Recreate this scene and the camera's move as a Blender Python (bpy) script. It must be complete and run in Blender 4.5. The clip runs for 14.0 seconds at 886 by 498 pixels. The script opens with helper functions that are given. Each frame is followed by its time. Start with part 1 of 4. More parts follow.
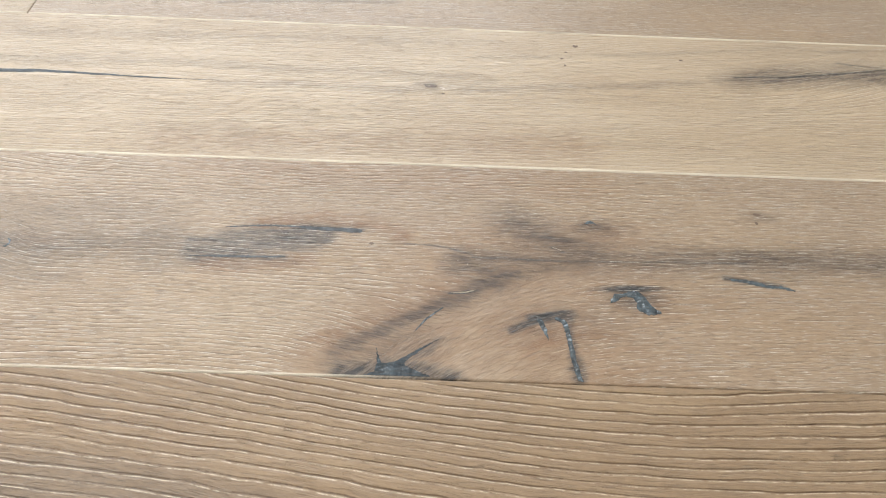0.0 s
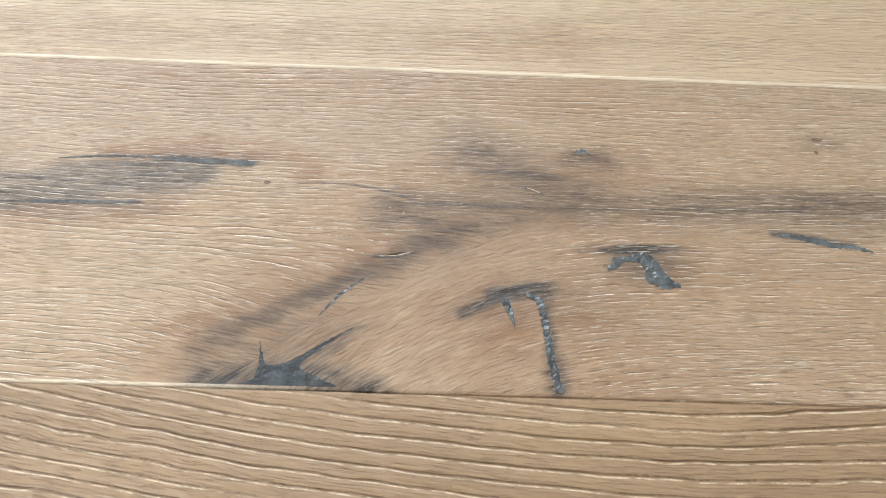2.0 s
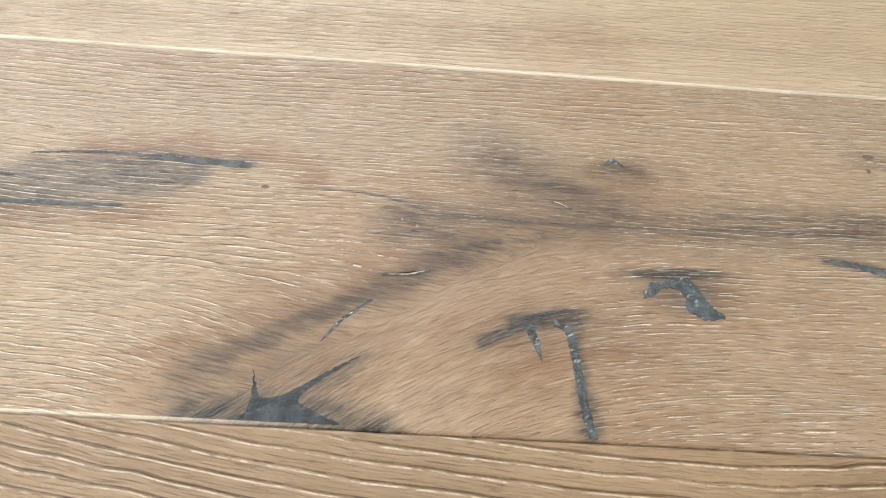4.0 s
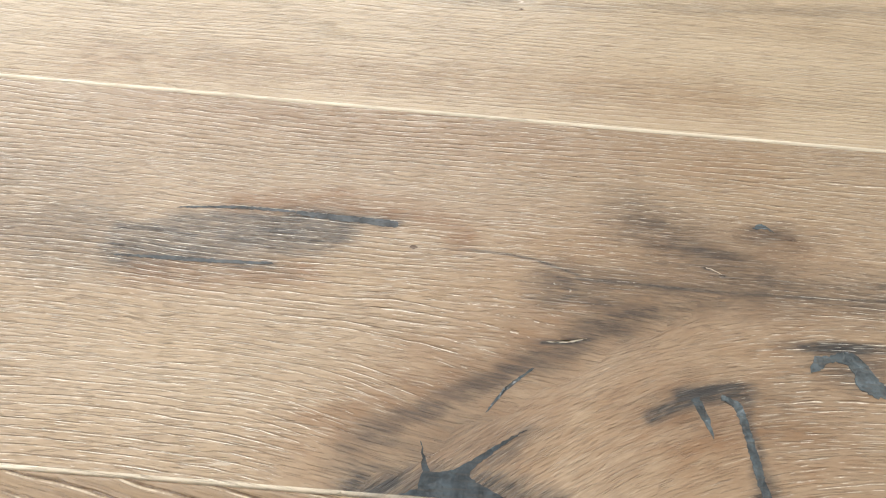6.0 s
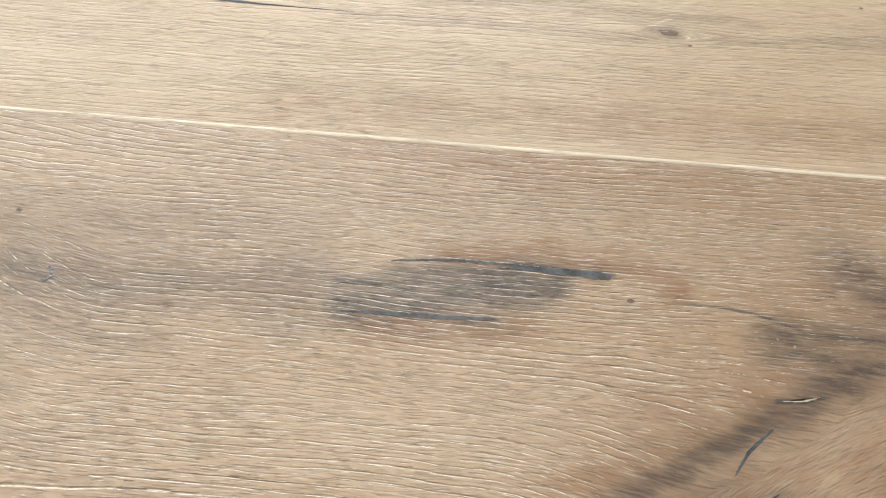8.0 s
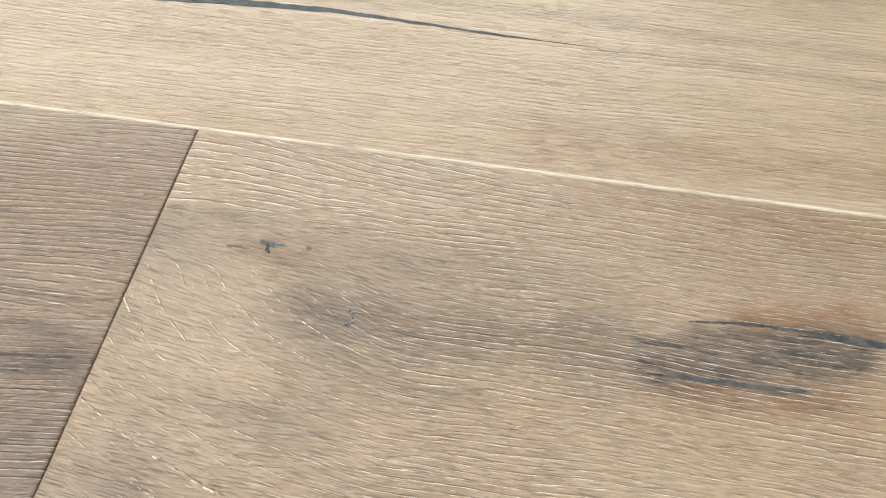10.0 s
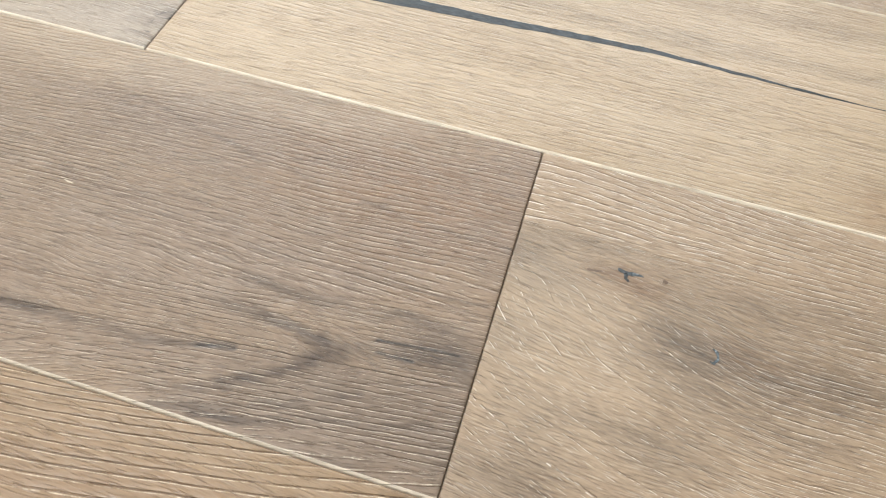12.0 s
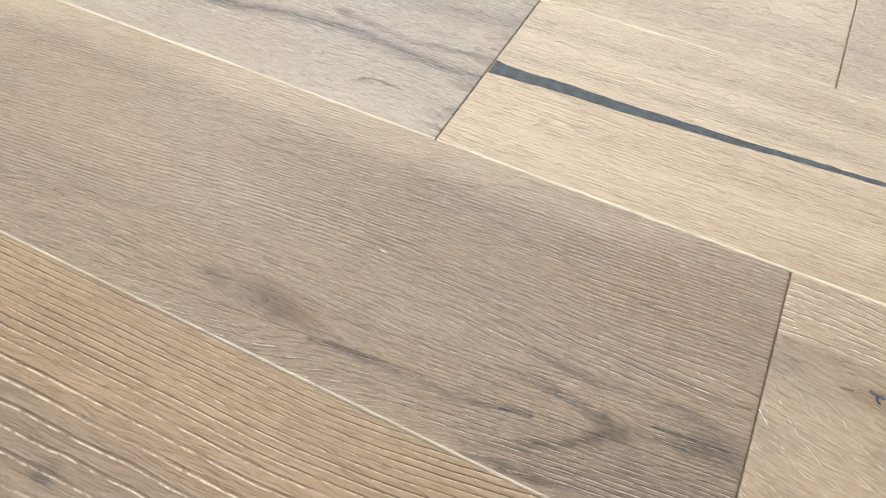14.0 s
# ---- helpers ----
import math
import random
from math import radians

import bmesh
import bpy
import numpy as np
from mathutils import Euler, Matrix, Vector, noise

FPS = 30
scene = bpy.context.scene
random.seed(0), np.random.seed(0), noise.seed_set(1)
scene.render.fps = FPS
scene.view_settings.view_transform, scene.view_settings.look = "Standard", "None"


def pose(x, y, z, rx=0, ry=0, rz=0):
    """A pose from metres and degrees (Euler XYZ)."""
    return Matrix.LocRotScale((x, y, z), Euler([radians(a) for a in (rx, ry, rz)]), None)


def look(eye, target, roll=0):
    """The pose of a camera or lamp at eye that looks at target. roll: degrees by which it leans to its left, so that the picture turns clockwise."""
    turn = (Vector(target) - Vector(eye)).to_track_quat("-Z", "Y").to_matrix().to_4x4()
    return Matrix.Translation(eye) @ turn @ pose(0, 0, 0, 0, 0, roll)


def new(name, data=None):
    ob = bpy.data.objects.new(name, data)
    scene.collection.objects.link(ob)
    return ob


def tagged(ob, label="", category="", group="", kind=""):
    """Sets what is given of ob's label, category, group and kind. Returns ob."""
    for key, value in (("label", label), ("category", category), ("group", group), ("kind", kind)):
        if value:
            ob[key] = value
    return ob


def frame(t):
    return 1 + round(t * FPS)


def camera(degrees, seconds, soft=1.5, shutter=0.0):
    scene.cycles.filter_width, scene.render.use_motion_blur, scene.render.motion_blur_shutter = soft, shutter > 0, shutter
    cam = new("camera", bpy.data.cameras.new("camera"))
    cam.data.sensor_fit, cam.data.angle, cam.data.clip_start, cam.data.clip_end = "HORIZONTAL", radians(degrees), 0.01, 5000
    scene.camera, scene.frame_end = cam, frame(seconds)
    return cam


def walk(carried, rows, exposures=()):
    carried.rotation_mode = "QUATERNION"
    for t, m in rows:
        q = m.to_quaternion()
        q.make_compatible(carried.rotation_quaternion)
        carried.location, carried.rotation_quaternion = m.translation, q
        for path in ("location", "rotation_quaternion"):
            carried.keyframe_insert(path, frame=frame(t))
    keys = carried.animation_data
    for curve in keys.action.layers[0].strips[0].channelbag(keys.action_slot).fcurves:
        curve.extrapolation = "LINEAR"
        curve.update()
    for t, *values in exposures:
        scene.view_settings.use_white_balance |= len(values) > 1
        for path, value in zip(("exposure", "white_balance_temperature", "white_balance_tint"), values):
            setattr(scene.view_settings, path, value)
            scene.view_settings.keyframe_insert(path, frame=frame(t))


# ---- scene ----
cam = camera(62.5, 14.0, soft=1.1)

PATH = [
    (0, (0.448, -0.486, 0.441), (0.476, 0.832, -1.063), 2.9),
    (0.5, (0.462, -0.44, 0.398), (0.485, 0.83, -1.147), 2.9),
    (1, (0.475, -0.399, 0.356), (0.498, 0.819, -1.23), 3.0),
    (1.5, (0.487, -0.373, 0.329), (0.522, 0.802, -1.289), 3.4),
    (2, (0.49, -0.358, 0.32), (0.531, 0.776, -1.328), 3.6),
    (2.2, (0.492, -0.356, 0.311), (0.529, 0.785, -1.332), 3.5),
    (4.3, (0.467, -0.325, 0.291), (0.539, 0.802, -1.36), 6.9),
    (4.5, (0.458, -0.325, 0.291), (0.519, 0.811, -1.353), 6.6),
    (5, (0.442, -0.32, 0.293), (0.488, 0.838, -1.337), 6.3),
    (5.5, (0.43, -0.319, 0.294), (0.462, 0.856, -1.324), 6.0),
    (6, (0.409, -0.31, 0.292), (0.432, 0.872, -1.321), 5.7),
    (6.5, (0.392, -0.305, 0.296), (0.407, 0.889, -1.308), 5.5),
    (7, (0.367, -0.299, 0.302), (0.361, 0.872, -1.32), 4.5),
    (7.2, (0.352, -0.301, 0.299), (0.348, 0.889, -1.308), 4.6),
    (9.3, (0.231, -0.272, 0.319), (0.168, 0.822, -1.354), 3.0),
    (9.5, (0.212, -0.279, 0.315), (0.157, 0.855, -1.332), 4.1),
    (10, (0.17, -0.274, 0.316), (0.075, 0.844, -1.339), 3.7),
    (10.5, (0.122, -0.278, 0.324), (0.042, 0.83, -1.339), 6.1),
    (11, (0.084, -0.284, 0.314), (-0.044, 0.854, -1.325), 6.1),
    (11.5, (0.05, -0.297, 0.318), (-0.139, 0.836, -1.319), 5.7),
    (12, (0.013, -0.314, 0.324), (-0.237, 0.816, -1.307), 5.4),
    (12.5, (-0.024, -0.33, 0.325), (-0.343, 0.811, -1.286), 5.0),
    (13, (-0.058, -0.346, 0.336), (-0.439, 0.796, -1.261), 4.8),
    (13.5, (-0.08, -0.36, 0.35), (-0.527, 0.787, -1.226), 4.3),
    (14, (-0.09, -0.376, 0.38), (-0.599, 0.777, -1.172), 3.4),
]
walk(cam, [(t, look(eye, target, roll)) for t, eye, target, roll in PATH],
     [(0, 0.05, 6370, 10), (2, 0.16, 6480, 10), (4.5, 0.15, 6620, 10), (7, 0.09, 6600, 10), (9.5, -0.03, 6530, 10), (14, -0.07, 6500, 10)])
# ---------------------------------------------------------------- light
world = bpy.data.worlds.new("world")
scene.world = world
world.use_nodes = True
sky = world.node_tree.nodes.new("ShaderNodeTexSky")
sky.sky_type, sky.sun_disc = "NISHITA", False
sky.sun_elevation, sky.sun_rotation = radians(40), radians(-20)
back = world.node_tree.nodes["Background"]
back.inputs["Strength"].default_value = 0.12
world.node_tree.links.new(sky.outputs[0], back.inputs["Color"])

WEST, EAST, SOUTH, NORTH, HIGH = -2.6, 2.4, -2.2, 2.2, 2.6
WIN = (-2.4, 0.9, 0.25, 2.45)          # unseen window, assumed in the north wall for the sheen: x0, x1, z0, z1
lamp = bpy.data.lights.new("window_daylight", "AREA")
lamp.shape, lamp.size, lamp.size_y = "RECTANGLE", WIN[1] - WIN[0] - 0.1, WIN[3] - WIN[2] - 0.1
lamp.energy, lamp.color = 74, (0.955, 1.0, 1.03)
new("window_daylight", lamp).matrix_world = look(((WIN[0] + WIN[1]) / 2, NORTH - 0.02, (WIN[2] + WIN[3]) / 2),
                                                 ((WIN[0] + WIN[1]) / 2, 0, (WIN[2] + WIN[3]) / 2))

PANEL = (-1.25, -0.95, 1.2, 0.6)       # unseen light panel, added to light from above left: centre x, y, length, width
lamp = bpy.data.lights.new("added_ceiling_light_glow", "AREA")
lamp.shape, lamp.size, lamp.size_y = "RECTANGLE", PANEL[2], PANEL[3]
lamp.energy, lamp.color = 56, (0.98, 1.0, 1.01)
new("added_ceiling_light_glow", lamp).matrix_world = pose(PANEL[0], PANEL[1], HIGH - 0.06)


# ---------------------------------------------------------------- materials
def nodes_of(name):
    m = bpy.data.materials.new(name)
    m.use_nodes = True
    t = m.node_tree
    return m, t, t.nodes["Principled BSDF"]


def node(t, kind, inputs=(), **props):
    n = t.nodes.new("ShaderNode" + kind)
    for k, v in props.items():
        if k == "operation":
            n.operation = v
        elif k == "blend_type":
            n.blend_type = v
        elif k == "data_type":
            n.data_type = v
        elif k == "attribute_name":
            n.attribute_name = v
    for k, v in dict(inputs).items():
        if isinstance(v, bpy.types.NodeSocket):
            t.links.new(v, n.inputs[k])
        else:
            n.inputs[k].default_value = v
    return n


def maths(t, op, a, b=0.0, clamp=False):
    n = node(t, "Math", {0: a, 1: b}, operation=op)
    n.use_clamp = clamp
    return n.outputs[0]


def span(t, v, a, b, lo=0.0, hi=1.0):
    return node(t, "MapRange", {0: v, 1: a, 2: b, 3: lo, 4: hi}).outputs[0]


def blend(t, fac, a, b, how="MIX"):
    n = node(t, "Mix", (), data_type="RGBA", blend_type=how)
    for k, v in ((0, fac), (6, a), (7, b)):
        if isinstance(v, bpy.types.NodeSocket):
            t.links.new(v, n.inputs[k])
        else:
            n.inputs[k].default_value = (*v, 1) if isinstance(v, tuple) else v
    return n.outputs[2]


def noise_along(t, grain, sx, su, detail=2.0, rough=0.5, w=0.0):
    scaled = node(t, "VectorMath", {0: grain, 1: (sx, su, 1.0)}, operation="MULTIPLY").outputs[0]
    shifted = node(t, "VectorMath", {0: scaled, 1: (w * 7.3, w * 3.1, w * 11.7)}, operation="ADD").outputs[0]
    return node(t, "TexNoise", {"Vector": shifted, "Scale": 1.0, "Detail": detail, "Roughness": rough}).outputs[0]


STAIN = (0.085, 0.062, 0.047)
INK = (0.055, 0.051, 0.048)


def oak(name, light, dark, fine=1.0, streak=0.5, rough=0.36, glint_amount=0.75, line=0.06, small=0.8, dashes=0.45, glint_colour=(0.86, 0.80, 0.70), warm=(0.42, 0.298, 0.178),
        flecks=0.42, loose_glint=0.22, loose_shade=0.4, dash_long=60.0, dash_rows=1150.0, row_shade=0.8, ragged=1.0):
    """Brushed, oiled oak. Needs the point attributes grain (along, across, seed), stain, ink, tone, pore and edge."""
    m, t, p = nodes_of(name)
    g = node(t, "Attribute", (), attribute_name="grain").outputs["Vector"]
    stain, ink, tone, pore, edge = (node(t, "Attribute", (), attribute_name=a).outputs["Fac"] for a in ("stain", "ink", "tone", "pore", "edge"))
    rust = node(t, "Attribute", (), attribute_name="rust").outputs["Fac"]
    ring = node(t, "Attribute", (), attribute_name="ring").outputs["Fac"]
    fibre = noise_along(t, g, 36, 1000 * fine, 3, 0.65)
    bands = noise_along(t, g, 2.2, 95 * fine, 3, 0.55, 1)
    cloud = noise_along(t, g, 7, 22, 3, 0.55, 2)
    dash = noise_along(t, g, 85, 2100 * fine, 1, 0.5, 3)
    fleck = noise_along(t, g, 260, 900, 2, 0.6, 4)
    mixv = maths(t, "ADD", maths(t, "MULTIPLY", span(t, bands, 0.3, 0.7), streak),
                 maths(t, "MULTIPLY", span(t, fibre, 0.30, 0.70), 1 - streak))
    col = blend(t, mixv, dark, light)
    col = blend(t, span(t, cloud, 0.42, 0.75, 0, 0.55), col, warm)
    col = blend(t, span(t, cloud, 0.46, 0.25, 0, 0.4), col, tuple(min(c * 1.18, 0.9) for c in light))
    mottle = noise_along(t, g, 95, 170, 3, 0.6, 15)
    col = blend(t, span(t, mottle, 0.50, 0.72, 0, 0.42), col, dark)
    col = blend(t, span(t, mottle, 0.46, 0.28, 0, 0.30), col, light)
    # short brown flecks and paler slivers between the pores
    sliver = noise_along(t, g, 165, 820 * fine, 2, 0.6, 21)
    col = blend(t, span(t, sliver, 0.49, 0.70, 0, flecks), col, tuple(c * 0.72 for c in dark))
    col = blend(t, span(t, sliver, 0.46, 0.30, 0, flecks * 0.7), col, tuple(min(c * 1.15, 0.9) for c in light))
    # dark open pores, short dashes along the grain
    pores = span(t, dash, 0.60, 0.70)
    col = blend(t, maths(t, "MULTIPLY", pores, dashes), col, (0.55, 0.47, 0.40), "MULTIPLY")
    col = blend(t, span(t, fleck, 0.32, 0.68, 0, 0.30), col, dark)
    # brushed-out pores along the rings: shaded and lit groove walls painted dark and pale
    at = maths(t, "FRACT", ring)
    calm = node(t, "Attribute", (), attribute_name="calm").outputs["Fac"]
    # where the wood is calm the rows break up into beads
    beads = span(t, noise_along(t, g, 420, 420, 1, 0.5, 24), 0.49, 0.57)
    pore = maths(t, "MULTIPLY", pore, maths(t, "ADD", beads, span(t, calm, 0.05, 0.28, 1.0, 0.0)), True)
    thin = span(t, calm, 0.3, 1.0, line, line * 0.2)
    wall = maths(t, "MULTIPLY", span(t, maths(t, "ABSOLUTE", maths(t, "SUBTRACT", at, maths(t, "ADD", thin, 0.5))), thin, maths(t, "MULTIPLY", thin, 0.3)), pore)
    glint = maths(t, "MULTIPLY", span(t, maths(t, "ABSOLUTE", maths(t, "SUBTRACT", maths(t, "ADD", at, thin), 0.5)), thin, maths(t, "MULTIPLY", thin, 0.35)), pore)
    glint = maths(t, "MULTIPLY", glint, span(t, noise_along(t, g, 150, 300, 2, 0.6, 6), 0.34, 0.56), True)
    at = maths(t, "FRACT", maths(t, "MULTIPLY", ring, 1.87))
    short = span(t, noise_along(t, g, 130, 520, 2, 0.5, 13), 0.56, 0.64)
    short = maths(t, "MULTIPLY", short, maths(t, "SUBTRACT", 1.0, calm))
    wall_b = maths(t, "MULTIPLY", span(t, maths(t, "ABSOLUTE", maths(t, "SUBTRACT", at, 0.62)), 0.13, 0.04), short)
    glint_b = maths(t, "MULTIPLY", span(t, maths(t, "ABSOLUTE", maths(t, "SUBTRACT", at, 0.42)), 0.10, 0.03), short)
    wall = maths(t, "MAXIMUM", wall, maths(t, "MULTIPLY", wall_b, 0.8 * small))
    glint = maths(t, "MAXIMUM", glint, maths(t, "MULTIPLY", glint_b, 0.7 * small))
    # loose pores between the rows: a painted shaded lip, a painted glint under it
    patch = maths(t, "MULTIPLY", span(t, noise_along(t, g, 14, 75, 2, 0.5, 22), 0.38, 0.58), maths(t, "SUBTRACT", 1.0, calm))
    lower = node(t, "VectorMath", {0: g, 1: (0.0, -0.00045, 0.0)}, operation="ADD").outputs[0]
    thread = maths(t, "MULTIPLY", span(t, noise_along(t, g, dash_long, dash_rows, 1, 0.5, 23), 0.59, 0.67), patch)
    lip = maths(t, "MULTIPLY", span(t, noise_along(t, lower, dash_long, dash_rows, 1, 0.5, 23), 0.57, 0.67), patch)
    wall = maths(t, "MAXIMUM", maths(t, "MULTIPLY", wall, row_shade), maths(t, "MULTIPLY", lip, loose_shade))
    glint = maths(t, "MAXIMUM", glint, maths(t, "MULTIPLY", thread, loose_glint))
    wall = maths(t, "MULTIPLY", wall, maths(t, "SUBTRACT", 1.0, glint), True)
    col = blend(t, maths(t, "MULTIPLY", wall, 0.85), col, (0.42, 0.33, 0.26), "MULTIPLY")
    glinted = maths(t, "MULTIPLY", glint, glint_amount)
    # tone: paler above one half, darker and greyer below it
    col = blend(t, span(t, tone, 0.5, 1.0, 0, 0.6), col, (0.62, 0.50, 0.36))
    col = blend(t, span(t, tone, 0.5, 0.0, 0, 0.7), col, (0.20, 0.155, 0.115))
    rusty = maths(t, "MULTIPLY", rust, span(t, noise_along(t, g, 55, 130, 3, 0.6, 11), 0.32, 0.66, 0.35, 1.2), True)
    col = blend(t, rusty, col, (0.250, 0.148, 0.082))
    # brown heart stain, broken up by the fibres
    rag = noise_along(t, g, 24, 330, 4, 0.65, 12)
    uneven = maths(t, "ADD", maths(t, "MULTIPLY", maths(t, "SUBTRACT", rag, 0.5), 2.2), maths(t, "MULTIPLY", maths(t, "SUBTRACT", fibre, 0.5), 2.0))
    uneven = maths(t, "ADD", uneven, maths(t, "MULTIPLY", maths(t, "SUBTRACT", sliver, 0.5), 1.4))
    uneven = maths(t, "MULTIPLY", uneven, ragged)
    s = span(t, maths(t, "MULTIPLY", stain, maths(t, "ADD", 1.0, uneven)), 0.07, 1.05)
    s = maths(t, "MULTIPLY", s, span(t, cloud, 0.3, 0.7, 0.75, 1.15), True)
    col = blend(t, s, col, STAIN)
    k = maths(t, "MULTIPLY", ink, maths(t, "ADD", 1.0, maths(t, "MULTIPLY", uneven, 0.75)))
    k = span(t, k, 0.12, 0.95)
    col = blend(t, k, col, INK)
    # light caught on the groove walls, put into the colour
    col = blend(t, glinted, col, glint_colour)
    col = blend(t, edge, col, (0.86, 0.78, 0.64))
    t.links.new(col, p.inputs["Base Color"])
    r = maths(t, "ADD", rough, maths(t, "MULTIPLY", maths(t, "SUBTRACT", fibre, 0.5), 0.25))
    r = maths(t, "SUBTRACT", r, maths(t, "MULTIPLY", maths(t, "MAXIMUM", k, glinted), 0.12))
    t.links.new(r, p.inputs["Roughness"])
    h = maths(t, "SUBTRACT", maths(t, "SUBTRACT", maths(t, "MULTIPLY", fibre, 0.8), pores), maths(t, "MULTIPLY", wall, 1.2))
    bump = node(t, "Bump", {"Strength": 1.0, "Distance": 0.0004, "Height": h})
    t.links.new(bump.outputs[0], p.inputs["Normal"])
    return m


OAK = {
    "knotty": oak("knotty_oak", (0.455, 0.348, 0.240), (0.300, 0.214, 0.142), streak=0.2, glint_amount=1.0, line=0.062, ragged=0.75),
    "pale": oak("pale_oak", (0.544, 0.431, 0.294), (0.366, 0.272, 0.174), streak=0.35, dashes=0.7, glint_amount=0.5, line=0.08, row_shade=0.65, flecks=0.20, dash_long=28.0, loose_shade=0.45, loose_glint=0.15),
    "grey": oak("smoked_oak", (0.345, 0.271, 0.207), (0.190, 0.144, 0.108), streak=0.25, glint_amount=0.85, line=0.08, glint_colour=(0.66, 0.57, 0.46), dash_long=80.0, dash_rows=1000.0, loose_shade=0.5, loose_glint=0.15, row_shade=1.0, ragged=0.45),
    "honey": oak("honey_oak", (0.338, 0.240, 0.148), (0.228, 0.150, 0.087), fine=0.9, streak=0.3, line=0.075, glint_amount=0.65, small=0.0, dashes=0.10, glint_colour=(0.80, 0.69, 0.53), flecks=0.22, loose_glint=0.1, loose_shade=0.3, row_shade=1.0),
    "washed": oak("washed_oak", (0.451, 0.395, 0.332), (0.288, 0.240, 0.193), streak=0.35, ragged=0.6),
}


def resin_material(name, low, high, relief, rough, shine=0.5):
    m, t, p = nodes_of(name)
    g = node(t, "TexCoord").outputs["Object"]
    n = node(t, "TexNoise", {"Vector": g, "Scale": 420.0, "Detail": 1.0}).outputs[0]
    big = node(t, "TexNoise", {"Vector": g, "Scale": 120.0, "Detail": 3.0}).outputs[0]
    long = node(t, "VectorMath", {0: g, 1: (70.0, 800.0, 1.0)}, operation="MULTIPLY").outputs[0]
    fine = node(t, "TexNoise", {"Vector": long, "Scale": 1.0, "Detail": 2.0}).outputs[0]
    col = blend(t, span(t, big, 0.35, 0.65), low, high)
    col = blend(t, span(t, fine, 0.5, 0.7, 0, 0.5), col, (0.075, 0.066, 0.055))
    col = blend(t, span(t, n, 0.60, 0.75, 0, 0.5), col, (0.024, 0.024, 0.024))
    t.links.new(col, p.inputs["Base Color"])
    p.inputs["Roughness"].default_value, p.inputs["Specular IOR Level"].default_value = rough, shine
    b = node(t, "Bump", {"Strength": 1.0, "Distance": relief, "Height": maths(t, "ADD", n, maths(t, "MULTIPLY", big, 2.5))})
    t.links.new(b.outputs[0], p.inputs["Normal"])
    return m


def plain(name, colour, rough, scale=30.0, amount=0.12):
    m, t, p = nodes_of(name)
    g = node(t, "TexCoord").outputs["Object"]
    n = node(t, "TexNoise", {"Vector": g, "Scale": scale, "Detail": 5.0}).outputs[0]
    col = blend(t, span(t, n, 0.3, 0.7, 0, amount), colour, tuple(c * 0.7 for c in colour))
    t.links.new(col, p.inputs["Base Color"])
    p.inputs["Roughness"].default_value = rough
    b = node(t, "Bump", {"Strength": 0.3, "Distance": 0.002, "Height": n})
    t.links.new(b.outputs[0], p.inputs["Normal"])
    return m


RESIN = resin_material("crack_filler", (0.030, 0.039, 0.044), (0.095, 0.125, 0.142), 0.0008, 0.16, 0.9)
SMOOTH_RESIN = resin_material("smooth_crack_filler", (0.022, 0.029, 0.034), (0.044, 0.059, 0.069), 0.0003, 0.40, 0.22)
BLUE_RESIN = resin_material("blue_crack_filler", (0.020, 0.026, 0.030), (0.062, 0.083, 0.098), 0.0005, 0.26, 0.5)
STREAK_RESIN = resin_material("streaked_crack_filler", (0.042, 0.046, 0.049), (0.105, 0.118, 0.126), 0.0003, 0.32, 0.35)
KNOT = plain("dead_knot", (0.165, 0.112, 0.078), 0.45, 700, 0.8)
FLAKE_OR_GLINT = plain("pale_splinter_or_glint", (0.62, 0.54, 0.43), 0.5, 300)
PLASTER = plain("white_plaster", (0.80, 0.79, 0.77), 0.9, 14)
SCREED = plain("grey_screed", (0.28, 0.27, 0.26), 0.9, 20)
LACQUER = plain("white_lacquer", (0.80, 0.80, 0.79), 0.35, 60)
# glowing face of the added ceiling panel
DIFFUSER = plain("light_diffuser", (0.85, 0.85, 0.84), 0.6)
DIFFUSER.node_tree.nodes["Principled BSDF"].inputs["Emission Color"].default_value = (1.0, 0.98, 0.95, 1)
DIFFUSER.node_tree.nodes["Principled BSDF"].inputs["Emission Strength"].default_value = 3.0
GLASS, _t, _p = nodes_of("window_glass")
_p.inputs["Transmission Weight"].default_value, _p.inputs["Roughness"].default_value = 1.0, 0.0


# ---------------------------------------------------------------- room shell
def box(bm, x0, x1, y0, y1, z0, z1):
    bmesh.ops.create_cube(bm, size=1, matrix=Matrix.LocRotScale(((x0 + x1) / 2, (y0 + y1) / 2, (z0 + z1) / 2), None,
                                                                (x1 - x0, y1 - y0, z1 - z0)))


def part(name, bm, material, parent=None, label=""):
    me = bpy.data.meshes.new(name)
    bm.to_mesh(me)
    bm.free()
    me.materials.append(material)
    ob = new(name, me)
    ob.parent = parent
    if label:
        ob["label"] = label
    return ob


def boxes(name, spans, material, parent=None, label=""):
    bm = bmesh.new()
    for s in spans:
        box(bm, *s)
    return part(name, bm, material, parent, label)


def structure(ob, label, category):
    return tagged(ob, label, category, kind="structure")


T = 0.2
structure(boxes("wall_north", [(WEST, WIN[0], NORTH, NORTH + T, 0, HIGH), (WIN[1], EAST, NORTH, NORTH + T, 0, HIGH),
                               (WIN[0], WIN[1], NORTH, NORTH + T, 0, WIN[2]), (WIN[0], WIN[1], NORTH, NORTH + T, WIN[3], HIGH)],
                PLASTER), "plain white plastered wall with a wide window opening", "wall")
structure(boxes("wall_south", [(WEST, EAST, SOUTH - T, SOUTH, 0, HIGH)], PLASTER), "plain white plastered wall", "wall")
